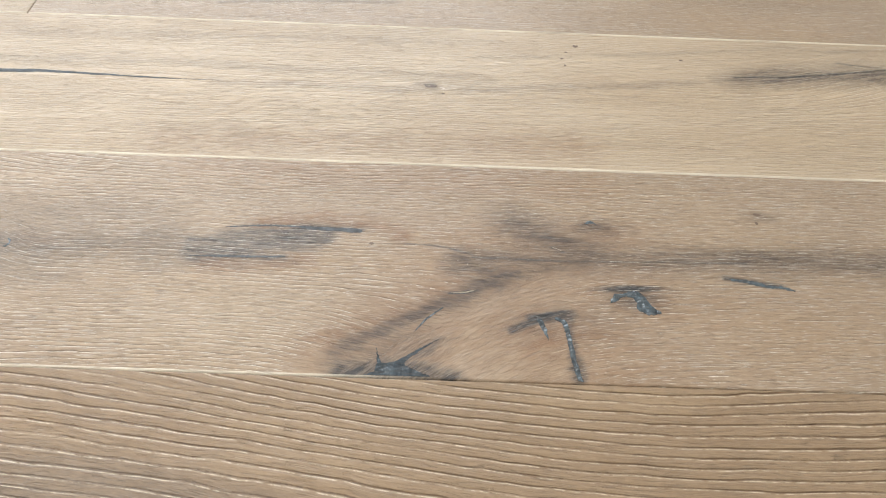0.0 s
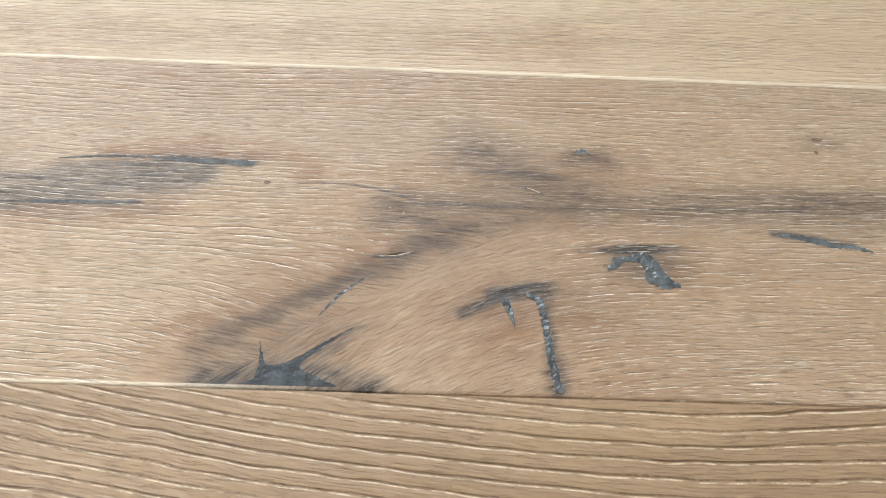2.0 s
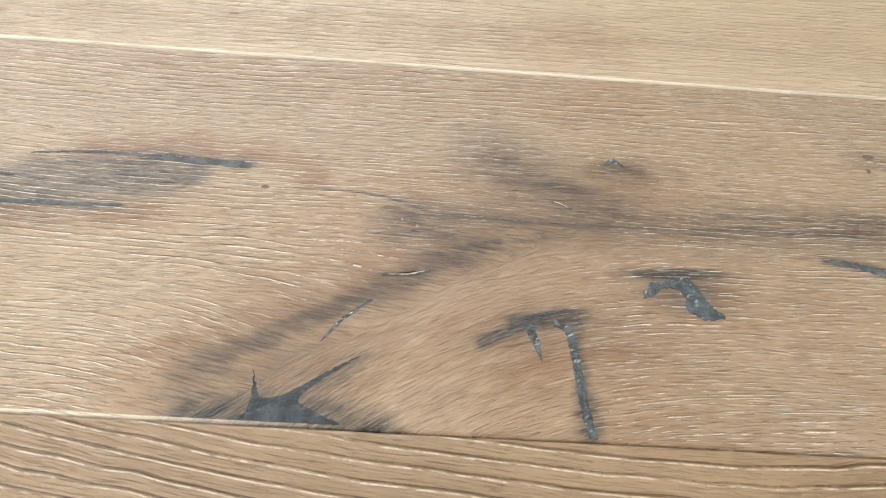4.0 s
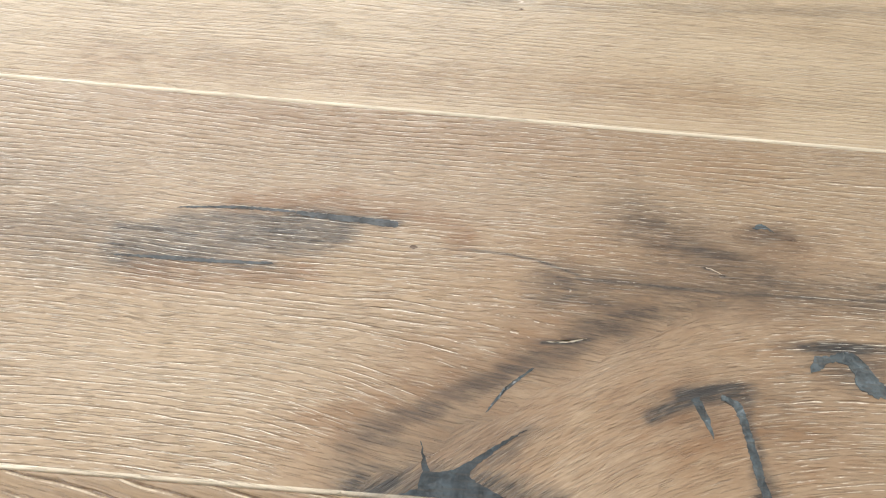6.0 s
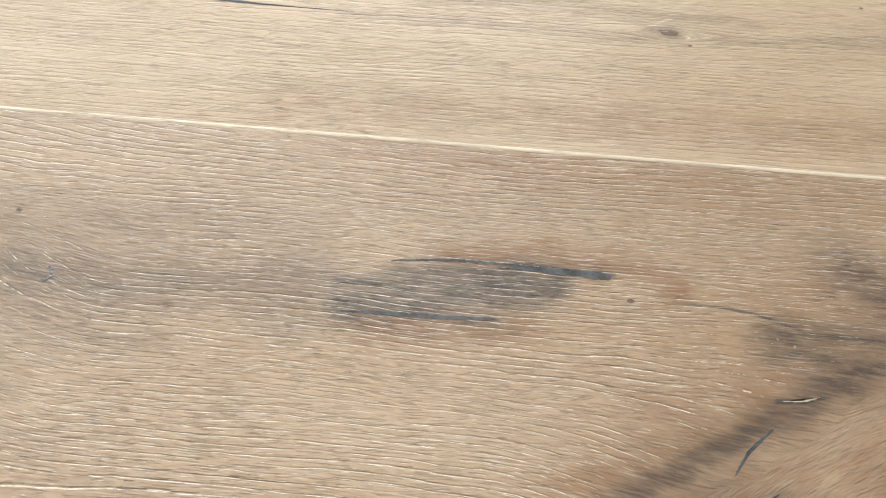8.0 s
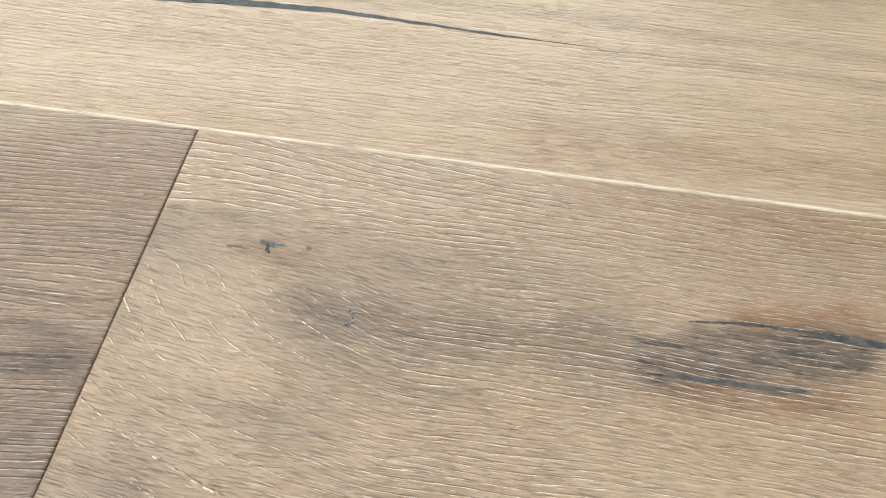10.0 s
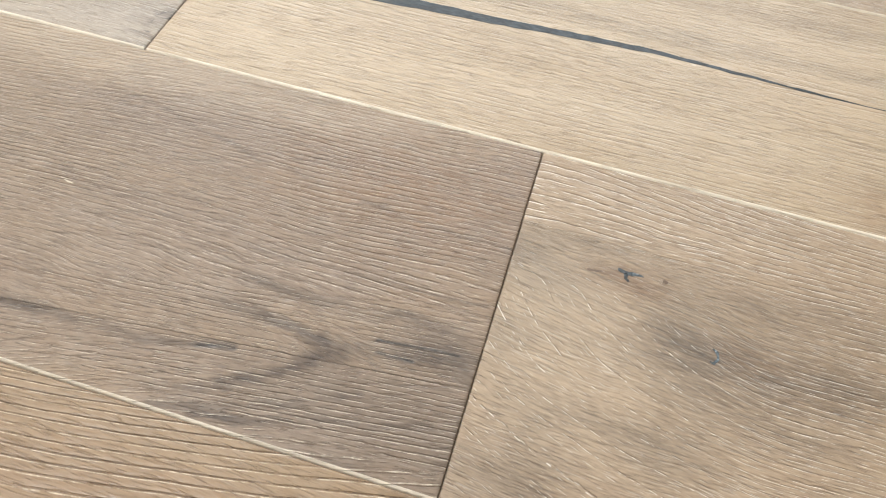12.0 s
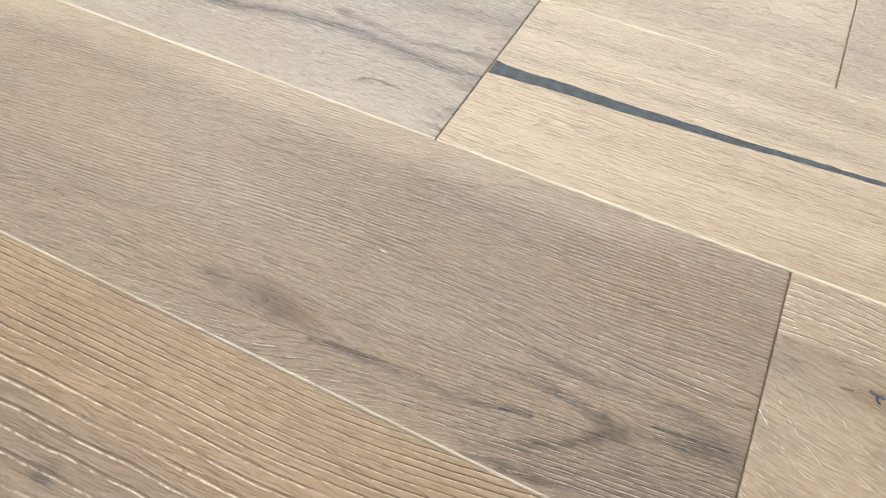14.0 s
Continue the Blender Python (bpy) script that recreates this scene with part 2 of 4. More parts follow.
structure(boxes("wall_west", [(WEST - T, WEST, SOUTH - T, NORTH + T, 0, HIGH)], PLASTER), "plain white plastered wall", "wall")
structure(boxes("wall_east", [(EAST, EAST + T, SOUTH - T, NORTH + T, 0, HIGH)], PLASTER), "plain white plastered wall", "wall")
structure(boxes("ceiling", [(WEST - T, EAST + T, SOUTH - T, NORTH + T, HIGH, HIGH + T)], PLASTER), "plain white ceiling", "ceiling")
floor = structure(boxes("floor", [(WEST - T, EAST + T, SOUTH - T, NORTH + T, -0.15, -0.0165)], SCREED),
                  "wide-plank brushed oak floor in mixed pale, honey and grey tones", "floor")
# unseen panel, added to house the lamp that lights from above left
light = tagged(new("added_ceiling_light"), "flat white rectangular ceiling light panel, unseen, added to light from above", "ceiling light")
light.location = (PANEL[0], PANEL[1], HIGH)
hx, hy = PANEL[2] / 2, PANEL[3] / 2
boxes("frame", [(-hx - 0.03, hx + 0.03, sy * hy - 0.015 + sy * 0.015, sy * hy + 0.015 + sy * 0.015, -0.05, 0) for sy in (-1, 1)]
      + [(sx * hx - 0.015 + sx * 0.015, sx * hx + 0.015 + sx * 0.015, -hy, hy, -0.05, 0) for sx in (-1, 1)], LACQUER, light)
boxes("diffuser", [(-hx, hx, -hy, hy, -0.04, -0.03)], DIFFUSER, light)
window = structure(new("window_1"), "wide white-framed window, unseen, assumed as a source of light", "window")
wx = (WIN[0], (WIN[0] + WIN[1]) / 2, WIN[1])
boxes("window_frame", [(wx[0], wx[2], NORTH + 0.06, NORTH + 0.12, z, z + 0.06) for z in (WIN[2], WIN[3] - 0.06)]
      + [(x, x + 0.06, NORTH + 0.06, NORTH + 0.12, WIN[2] + 0.06, WIN[3] - 0.06) for x in (wx[0], wx[1] - 0.03, wx[2] - 0.06)],
      LACQUER, window)
for a, b in ((wx[0] + 0.06, wx[1] - 0.03), (wx[1] + 0.03, wx[2] - 0.06)):
    pane = boxes("pane", [(a, b, NORTH + 0.088, NORTH + 0.092, WIN[2] + 0.06, WIN[3] - 0.06)], GLASS, window)
    pane.visible_shadow = False


# ---------------------------------------------------------------- grain arithmetic
def value_noise(x, y, seed):
    """Smooth noise from 0 to 1 over arrays, one cell to the unit."""
    table = np.random.default_rng(seed).random((256, 256))
    i, j = np.floor(x).astype(int), np.floor(y).astype(int)
    u, v = x - i, y - j
    u, v = u * u * (3 - 2 * u), v * v * (3 - 2 * v)
    i0, i1, j0, j1 = i & 255, (i + 1) & 255, j & 255, (j + 1) & 255
    return (table[i0, j0] * (1 - u) + table[i1, j0] * u) * (1 - v) + (table[i0, j1] * (1 - u) + table[i1, j1] * u) * v


def ramp(a, b, v):
    k = np.clip((v - a) / (b - a), 0, 1)
    return k * k * (3 - 2 * k)


def spot(x, y, cx, cy, sx, sy, turn=0.0):
    c, s = math.cos(radians(turn)), math.sin(radians(turn))
    a, b = (x - cx) * c + (y - cy) * s, (y - cy) * c - (x - cx) * s
    return np.exp(-((a / sx) ** 2 + (b / sy) ** 2))


def distance_to(x, y, line):
    d = np.full(x.shape, 9.0)
    for (ax, ay), (bx, by) in zip(line, line[1:]):
        l2 = (bx - ax) ** 2 + (by - ay) ** 2
        k = np.clip(((x - ax) * (bx - ax) + (y - ay) * (by - ay)) / l2, 0, 1)
        d = np.minimum(d, np.hypot(x - ax - k * (bx - ax), y - ay - k * (by - ay)))
    return d


def stroke(x, y, line, w):
    return np.exp(-(distance_to(x, y, line) / w) ** 2)


def frayed(x, y, seed, much=0.6):
    """The place, shifted a few millimetres to and fro, for stains with uneven edges."""
    a = (value_noise(x * 55 + 70, y * 80 + 70, seed) - 0.5) * 0.016 + (value_noise(x * 190 + 70, y * 260 + 70, seed + 1) - 0.5) * 0.006
    b = (value_noise(x * 50 + 30, y * 95 + 70, seed + 2) - 0.5) * 0.010 + (value_noise(x * 120 + 70, y * 420 + 30, seed + 3) - 0.5) * 0.005
    return x + a * much, y + b * much


def around(x, y, cx, cy, r, stretch):
    """Shift of the grain lines that part round a knot."""
    d = y - cy
    return -d * r * r / (((x - cx) / stretch) ** 2 + d * d + 0.4 * r * r)


def wobble(x, y, seed):
    return (value_noise(x * 9 + 40, y * 22 + 40, seed) - 0.5) * 0.006 + (value_noise(x * 38 + 40, y * 70 + 40, seed + 1) - 0.5) * 0.0016


def brushed(x, u, seed, depth=0.0004, freq=240, along=38, dense=0.5):
    """Brushed-out pores: thin broken grooves along the growth rings. Returns their depth, the ring count and how open each pore is."""
    ring = u * freq + 1.9 * value_noise(x * 5 + 50, u * 55 + 300, seed) + 0.3 * value_noise(x * 30 + 50, u * 160 + 300, seed + 1)
    ring = ring + 0.12 * value_noise(x * 170 + 50, u * 300 + 300, seed + 2)
    row = np.floor(ring)
    gate = ramp(1 - dense - 0.10, 1 - dense + 0.16, value_noise(x * along + 50, row * 1.0 + 400, seed + 3))
    gate = gate * (0.25 + 0.9 * value_noise(x * 9 + 50, u * 34 + 50, seed + 5)) * (0.55 + 0.6 * value_noise(x * 200 + 50, row + 80, seed + 6))
    gate = np.clip(gate, 0, 1)
    p = ring - row
    return depth * gate * np.exp(-((p - 0.5) / 0.16) ** 2), ring, gate


# ---------------------------------------------------------------- planks
BEVEL, GAP, THICK = 0.0011, 0.0003, 0.015


def plain_grain(seed):
    def look_of(x, y):
        u = y + wobble(x, y, seed)
        z, ring, pore = brushed(x + 0.4 * y, u, seed)
        return dict(u=u, ring=ring, z=z, pore=pore)
    return look_of


def plank(x0, x1, y0, y1, material, seed, look_of, label="", fine=None, dx=0.2, dy=0.02, edge_reach=1.0, pale_edge=0.95, faded=None):
    """One board with eased edges; fine: the stretch of x that is meshed finely enough to hold its relief."""
    x0, x1, y0, y1 = x0 + GAP / 2, x1 - GAP / 2, y0 + GAP, y1 - GAP
    if fine:
        a, b = max(fine[0], x0 + BEVEL), min(fine[1], x1 - BEVEL)
        mid = np.linspace(a, b, max(2, int((b - a) / dx)))
        left = np.linspace(x0 + BEVEL, a, 4)[:-1] if a > x0 + 0.01 else np.array([])
        right = np.linspace(b, x1 - BEVEL, 4)[1:] if b < x1 - 0.01 else np.array([])
        xs = np.concatenate(([x0, x0 + BEVEL * 0.35], left, mid, right, [x1 - BEVEL * 0.35, x1]))
    else:
        xs = np.concatenate(([x0, x0 + BEVEL * 0.35], np.linspace(x0 + BEVEL, x1 - BEVEL, max(2, int((x1 - x0) / dx))), [x1 - BEVEL * 0.35, x1]))
    ys = np.concatenate(([y0, y0 + BEVEL * 0.35], [y0 + BEVEL], np.linspace(y0 + BEVEL * 1.25, y1 - BEVEL, int((y1 - y0) / dy)), [y1 - BEVEL * 0.35, y1]))
    nx, ny = len(xs), len(ys)
    x, y = np.meshgrid(xs, ys, indexing="ij")
    f = look_of(x, y)
    edge = np.minimum(1.5 * np.minimum(x - x0, x1 - x), np.minimum(y - y0, y1 - y))
    chip = 0.75 + 0.5 * value_noise(x * 60 + 90, y * 60 + 90, seed + 8)
    drop = np.clip(1 - edge / BEVEL, 0, 1) * BEVEL * 0.9 * chip
    z = -f["z"] * ramp(0, BEVEL * 1.5, edge) - drop
    top = np.stack([x, y, z], -1).reshape(-1, 3)
    # sides
    ring = [i * ny for i in range(nx)] + [(nx - 1) * ny + j for j in range(1, ny)] \
        + [i * ny + ny - 1 for i in range(nx - 2, -1, -1)] + [j for j in range(ny - 2, 0, -1)]
    low = top[ring].copy()
    low[:, 2] = -THICK
    n0, k = nx * ny, len(ring)
    i, j = np.meshgrid(np.arange(nx - 1), np.arange(ny - 1), indexing="ij")
    q = (i * ny + j).reshape(-1)
    quads = np.stack([q, q + ny, q + ny + 1, q + 1], -1)
    r, nxt = np.array(ring), np.roll(ring, -1)
    lo, lon = n0 + np.arange(k), n0 + np.roll(np.arange(k), -1)
    quads = np.concatenate([quads, np.stack([r, lo, lon, nxt], -1)])
    me = bpy.data.meshes.new("plank")
    me.vertices.add(n0 + k)
    me.vertices.foreach_set("co", np.concatenate([top, low]).astype(np.float32).reshape(-1))
    me.loops.add(quads.size)
    me.loops.foreach_set("vertex_index", quads.astype(np.int32).reshape(-1))
    me.polygons.add(len(quads))
    me.polygons.foreach_set("loop_start", np.arange(0, quads.size, 4, dtype=np.int32))
    me.update(calc_edges=True)
    me.validate()
    me.polygons.foreach_set("use_smooth", np.ones(len(quads), dtype=bool))

    def points(name, values):
        flat = values.reshape(-1)
        at = me.attributes.new(name, "FLOAT", "POINT")
        at.data.foreach_set("value", np.concatenate([flat, flat[ring]]).astype(np.float32))

    # grain by face corner, so that two runs of fibres can meet at the fork without a smear
    along, first = (x + 0.4 * y).reshape(-1), f.get("fibre", f["u"]).reshape(-1)
    second, forked = f.get("fibre_fork", f["u"]).reshape(-1), f.get("fork", np.zeros(x.shape)).reshape(-1) > 0
    along, first, second, forked = (np.concatenate([v, v[ring]]) for v in (along, first, second, forked))
    across = np.where(forked[quads[:, :1]], second[quads] + 0.4, first[quads])
    g = np.stack([along[quads], across, np.full(quads.shape, seed * 1.37)], -1)
    at = me.attributes.new("grain", "FLOAT_VECTOR", "CORNER")
    at.data.foreach_set("vector", g.astype(np.float32).reshape(-1))
    zero = np.zeros(x.shape)
    # one long edge is pale; the end grain of the butt ends has drunk the oil
    long_edge = (y - y0) < BEVEL * 0.95 * edge_reach
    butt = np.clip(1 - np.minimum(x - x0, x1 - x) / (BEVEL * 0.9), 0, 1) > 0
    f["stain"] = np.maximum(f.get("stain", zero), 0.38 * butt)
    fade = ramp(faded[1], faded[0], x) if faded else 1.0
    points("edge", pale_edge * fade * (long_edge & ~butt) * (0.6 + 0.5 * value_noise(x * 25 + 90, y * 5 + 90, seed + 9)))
    for name in ("stain", "ink", "pore", "rust", "calm"):
        points(name, np.clip(f.get(name, zero), 0, 1))
    points("ring", f["ring"])
    points("tone", np.clip(f.get("tone", zero + 0.5), 0, 1))
    me.materials.append(material)
    ob = new("plank", me)
    ob.parent = floor
    if label:
        ob["label"] = label
    return ob


def knotty_look(x, y):
    # grain: a swirl round the knots by the butt end, the fork of a branch, knots that the lines part round
    q = np.minimum(y + 0.055, 0)
    e = np.clip(0.165 - x, 0, None)
    swirl = np.sqrt(q * q + (0.65 * e) ** 2 * ramp(0.0, 0.05, e) * ramp(0.0, -0.04, q))
    bend = np.where(y < -0.055, -swirl - 0.055 - y, 0)
    left = y + 0.042 * ramp(0.32, 0.50, x) * ramp(-0.10, -0.20, y)
    right = y + 0.72 * np.logaddexp(0, (0.528 - x) / 0.034) * 0.034 * ramp(-0.10, -0.14, y)
    side = ramp(-0.006, 0.006, -0.218 + (x - 0.365) * 0.644 - y)
    u = left * (1 - side) + right * side
    u = u + around(x, y, 0.47, -0.113, 0.005, 1.6)
    u = u + around(x, y, 0.722, -0.053, 0.003, 2.5)
    opened = ramp(0.27, 0.04, x) * np.clip(y + 0.055, 0, None)
    near = ramp(0.20, 0.11, x) * ramp(-0.050, -0.072, y)
    fork = 1.0 * (-0.230 + (x - 0.365) * 0.644 - y + 0.010 * (value_noise(x * 130 + 40, y * 40 + 40, 15) - 0.5) > 0)
    fibre, fibre_fork = y + 0.5 * (left - y) + 0.3 * bend + wobble(x, y, 12), right + wobble(x, y, 12)
    u = u + bend - 0.32 * opened + wobble(x, y, 11)
    z, ring, pore = brushed(x + 0.4 * y, u, 11, 0.00036, 275, 50, 0.80)
    fold = stroke(x, y, [(0.365, -0.218), (0.511, -0.124), (0.56, -0.115)], 0.013)
    rows = np.floor(ring)
    dots = (np.mod(rows, 3) == 0) * ramp(0.16, 0.34, value_noise(x * 45 + 50, y * 45 + 50, 18))
    swirled = ramp(0.15, 0.09, x) * ramp(-0.045, -0.075, y)
    pore = pore * (1 - 0.9 * np.clip(fold * 1.5, 0, 1)) * (1 - swirled + swirled * dots) * (1 - spot(x, y, 0.475, -0.112, 0.022, 0.014)) * (1 - 0.7 * spot(x, y, 0.55, -0.085, 0.035, 0.016)) * (1 - near + near * ramp(0.045, 0.066, swirl))
    broken = ramp(0.36, 0.56, value_noise((x + 0.4 * y) * 120 + 50, np.floor(ring) * 1.0 + 700, 19))
    far = 0.25 + 0.75 * ramp(0.36, 0.46, x) * (0.4 + 0.6 * ramp(-0.10, -0.13, y))
    pore = pore * (1 - far + far * broken)
    inside = fork * ramp(0.585, 0.53, x)
    pore = np.clip(pore * (1 + 0.9 * ramp(0.30, 0.10, x) * ramp(-0.075, -0.05, y)), 0, 1)
    pore = pore * (1 - 0.8 * inside)
    pore = np.maximum(pore, swirled * dots * ramp(0.012, 0.022, swirl))
    z = z * (pore > 0.02) * (0.3 + 0.7 * pore)
    calm = np.clip(np.maximum(np.maximum(fold * 1.6, 0.30 * swirled), 0.5 * near * ramp(0.050, 0.030, swirl)), 0, 1)
    calm = np.maximum(calm, np.maximum(0.75 * inside, 0.7 * spot(x, y, 0.56, -0.085, 0.05, 0.02)))
    calm = np.maximum(calm, 0.32 * ramp(0.395, 0.44, x) * ramp(0.52, 0.50, x) * ramp(-0.095, -0.11, y))
    x0, y0 = x, y
    x, y = frayed(x, y, 14)
    # heart stain
    band = stroke(x, y, [(0.48, -0.110), (0.511, -0.109), (0.568, -0.106), (0.626, -0.104), (0.69, -0.101), (0.95, -0.099)], 0.0165)
    stain = 0.72 * band * (0.85 + 0.15 * ramp(0.5, 0.6, x))
    stain = np.maximum(stain, 0.95 * stroke(x, y, [(0.515, -0.122), (0.483, -0.137), (0.457, -0.152), (0.432, -0.169), (0.409, -0.184), (0.385, -0.199), (0.372, -0.210)], 0.0088) * (0.4 + 0.6 * ramp(0.365, 0.41, x)))
    stain = np.maximum(stain, 0.80 * stroke(x, y, [(0.515, -0.068), (0.536, -0.080), (0.556, -0.092), (0.58, -0.102)], 0.0215))
    stain = np.maximum(stain, 0.90 * spot(x, y, 0.583, -0.070, 0.022, 0.010))
    stain = np.maximum(stain, 0.80 * spot(x, y, 0.472, -0.114, 0.016, 0.013))
    stain = np.maximum(stain, 0.66 * stroke(x, y, [(0.48, -0.115), (0.505, -0.124)], 0.014))
    stain = np.maximum(stain, 0.35 * stroke(x, y, [(0.336, -0.076), (0.395, -0.078)], 0.006))
    stain = np.maximum(stain, 0.33 * stroke(x, y, [(0.27, -0.121), (0.34, -0.119)], 0.006))
    stain = np.maximum(stain, 0.50 * spot(x, y, 0.418, -0.198, 0.05, 0.022, 30))
    stain = np.maximum(stain, 0.36 * stroke(x, y, [(0.40, -0.192), (0.457, -0.152), (0.515, -0.122), (0.56, -0.108)], 0.021))
    stain = np.maximum(stain, 0.66 * stroke(x, y, [(0.480, -0.139), (0.515, -0.123), (0.555, -0.111)], 0.012))
    stain = np.maximum(stain, 0.33 * spot(x, y, 0.55, -0.168, 0.055, 0.020))
    stain = np.maximum(stain, 0.30 * spot(x, y, 0.61, -0.145, 0.035, 0.016))
    stain = np.maximum(stain, 0.48 * stroke(x, y, [(0.085, -0.102), (0.113, -0.108), (0.136, -0.110)], 0.017))
    stain = np.maximum(stain, 0.45 * stroke(x, y, [(0.134, -0.111), (0.183, -0.106), (0.25, -0.104)], 0.017))
    stain = np.maximum(stain, 0.22 * spot(x, y, 0.066, -0.077, 0.030, 0.009))
    stain = np.maximum(stain, 0.55 * spot(x, y, 0.724, -0.050, 0.016, 0.007))
    stain = np.maximum(stain, 0.62 * spot(x, y, 0.535, -0.166, 0.034, 0.010, 12))
    stain = np.maximum(stain, 0.45 * spot(x, y, 0.604, -0.136, 0.036, 0.008))
    rust = 0.75 * stroke(x, y, [(0.325, -0.074), (0.372, -0.075), (0.400, -0.080)], 0.008)
    rust = np.maximum(rust, 1.0 * stroke(x, y, [(0.27, -0.123), (0.31, -0.122), (0.350, -0.117)], 0.008))
    rust = np.maximum(rust, 0.90 * spot(x, y, 0.535, -0.178, 0.070, 0.036))
    rust = np.maximum(rust, 0.62 * spot(x, y, 0.610, -0.147, 0.045, 0.022))
    rust = np.maximum(rust, 0.95 * spot(x, y, 0.582, -0.071, 0.022, 0.009))
    rust = np.maximum(rust, 0.35 * spot(x, y, 0.53, -0.115, 0.09, 0.03))
    rust = np.maximum(rust, 0.78 * stroke(x, y, [(0.50, -0.122), (0.44, -0.153), (0.37, -0.200)], 0.024))
    rust = np.maximum(rust, 0.22 * spot(x, y, 0.66, -0.16, 0.14, 0.055))
    rust = np.maximum(rust, 0.45 * spot(x, y, 0.46, -0.13, 0.06, 0.04))
    rust = np.maximum(rust, 0.68 * spot(x, y, 0.445, -0.185, 0.075, 0.032, 25))
    rust = np.maximum(rust, 0.45 * spot(x, y, 0.128, -0.107, 0.014, 0.008))
    rust = np.maximum(rust, 0.95 * spot(x, y, 0.066, -0.078, 0.020, 0.008))
    heart = ramp(0.40, 0.50, x + 0.5 * (y + 0.13)) * ramp(-0.045, -0.085, y) * (0.55 + 0.45 * ramp(0.85, 0.65, x))
    rust = np.maximum(rust, 0.50 * heart * ramp(0.68, 0.58, x) * (0.7 + 0.5 * value_noise(x * 26 + 40, y * 60 + 40, 25)))
    rust = np.maximum(rust, 1.0 * stroke(x, y, [(0.31, -0.078), (0.36, -0.072), (0.405, -0.078), (0.425, -0.088)], 0.009))
    rust = np.maximum(rust, 0.50 * stroke(x, y, [(0.24, -0.008), (0.42, -0.018), (0.58, -0.022)], 0.022))
    # blue-grey mineral stain
    rag = 0.7 + 0.6 * value_noise(x * 60, u * 330 + 90, 17)
    ink = 0.60 * np.clip(2.0 * stroke(x, y, [(0.262, -0.108), (0.30, -0.099), (0.35, -0.090)], 0.0125), 0, 1) * rag
    ink = np.maximum(ink, 0.75 * stroke(x, y, [(0.335, -0.081), (0.389, -0.083)], 0.004))
    ink = np.maximum(ink, 0.6 * stroke(x, y, [(0.25, -0.113), (0.33, -0.113)], 0.0035))
    ink = np.maximum(ink, 0.85 * stroke(x, y, [(0.385, -0.218), (0.43, -0.212), (0.468, -0.220)], 0.010) * rag)
    ink = np.maximum(ink, 0.5 * stroke(x, y, [(0.435, -0.202), (0.455, -0.187)], 0.004))
    ink = np.maximum(ink, 0.95 * np.clip(1.4 * stroke(x0, y0, [(0.524, -0.1655), (0.535, -0.163), (0.546, -0.1605), (0.558, -0.1595)], 0.0046), 0, 1) * (0.5 + 0.5 * rag) * ramp(0.564, 0.548, x0))
    ink = np.maximum(ink, 0.9 * stroke(x0, y0, [(0.508, -0.1770), (0.516, -0.1725), (0.53, -0.166)], 0.0036))
    ink = np.maximum(ink, 0.95 * np.clip(1.6 * spot(x0, y0, 0.601, -0.1342, 0.024, 0.0032, 3), 0, 1))
    ink = np.maximum(ink, 0.70 * stroke(x, y, [(0.5475, -0.168), (0.5495, -0.18), (0.5515, -0.201), (0.5545, -0.2185)], 0.0048))
    ink = np.maximum(ink, 0.55 * spot(x, y, 0.608, -0.146, 0.022, 0.012))
    ink = np.maximum(ink, 0.8 * stroke(x0, y0, [(0.680, -0.1205), (0.700, -0.1235), (0.722, -0.127)], 0.0036))
    ink = np.maximum(ink, 0.42 * spot(x, y, 0.106, -0.106, 0.022, 0.013))
    ink = np.maximum(ink, 0.30 * spot(x, y, 0.535, -0.080, 0.014, 0.010))
    ink = np.maximum(ink, 0.75 * stroke(x0, y0, [(0.397, -0.097), (0.426, -0.095), (0.446, -0.096), (0.46, -0.098), (0.48, -0.105)], 0.0010) * ramp(0.39, 0.45, x0))
    ink = np.maximum(ink, 0.6 * stroke(x0, y0, [(0.48, -0.107), (0.55, -0.108), (0.62, -0.106), (0.70, -0.104)], 0.0014))
    stain = np.maximum(stain, 0.42 * np.clip(2.0 * stroke(x, y, [(0.258, -0.108), (0.30, -0.099), (0.355, -0.090)], 0.0135), 0, 1))
    ink = np.maximum(ink, 0.8 * stroke(x0, y0, [(0.461, -0.1445), (0.474, -0.1435), (0.484, -0.1405)], 0.0010))
    ink = np.maximum(ink, 0.8 * stroke(x0, y0, [(0.5435, -0.0938), (0.5485, -0.0958), (0.5535, -0.0985)], 0.0011))
    x, y = x0, y0
    smooth_wood = np.clip(ink * 1.3, 0, 0.8)
    ink = np.maximum(ink, 0.33 * ramp(0.36, 0.18, x + 0.12 * ramp(-0.125, -0.155, y)) * ramp(-0.025, -0.075, y) * (0.45 + 0.85 * value_noise(x * 30 + 60, y * 55 + 60, 28)))
    tone = 0.5 + 0.10 * (value_noise(x * 5 + 3, y * 9 + 30, 21) - 0.4) - 0.07 * ramp(0.42, 0.20, x) * (0.6 + 0.8 * value_noise(x * 22 + 60, y * 34 + 60, 27)) * ramp(-0.02, -0.06, y)
    tone = tone + 0.20 * spot(x, y, 0.29, -0.175, 0.11, 0.042) + 0.30 * spot(x, y, 0.03, -0.12, 0.07, 0.07)
    return dict(u=u, fibre=fibre, fibre_fork=fibre_fork, fork=fork, ring=ring, z=z * (1 - smooth_wood), pore=pore, stain=stain, ink=ink, tone=tone, rust=rust, calm=calm)


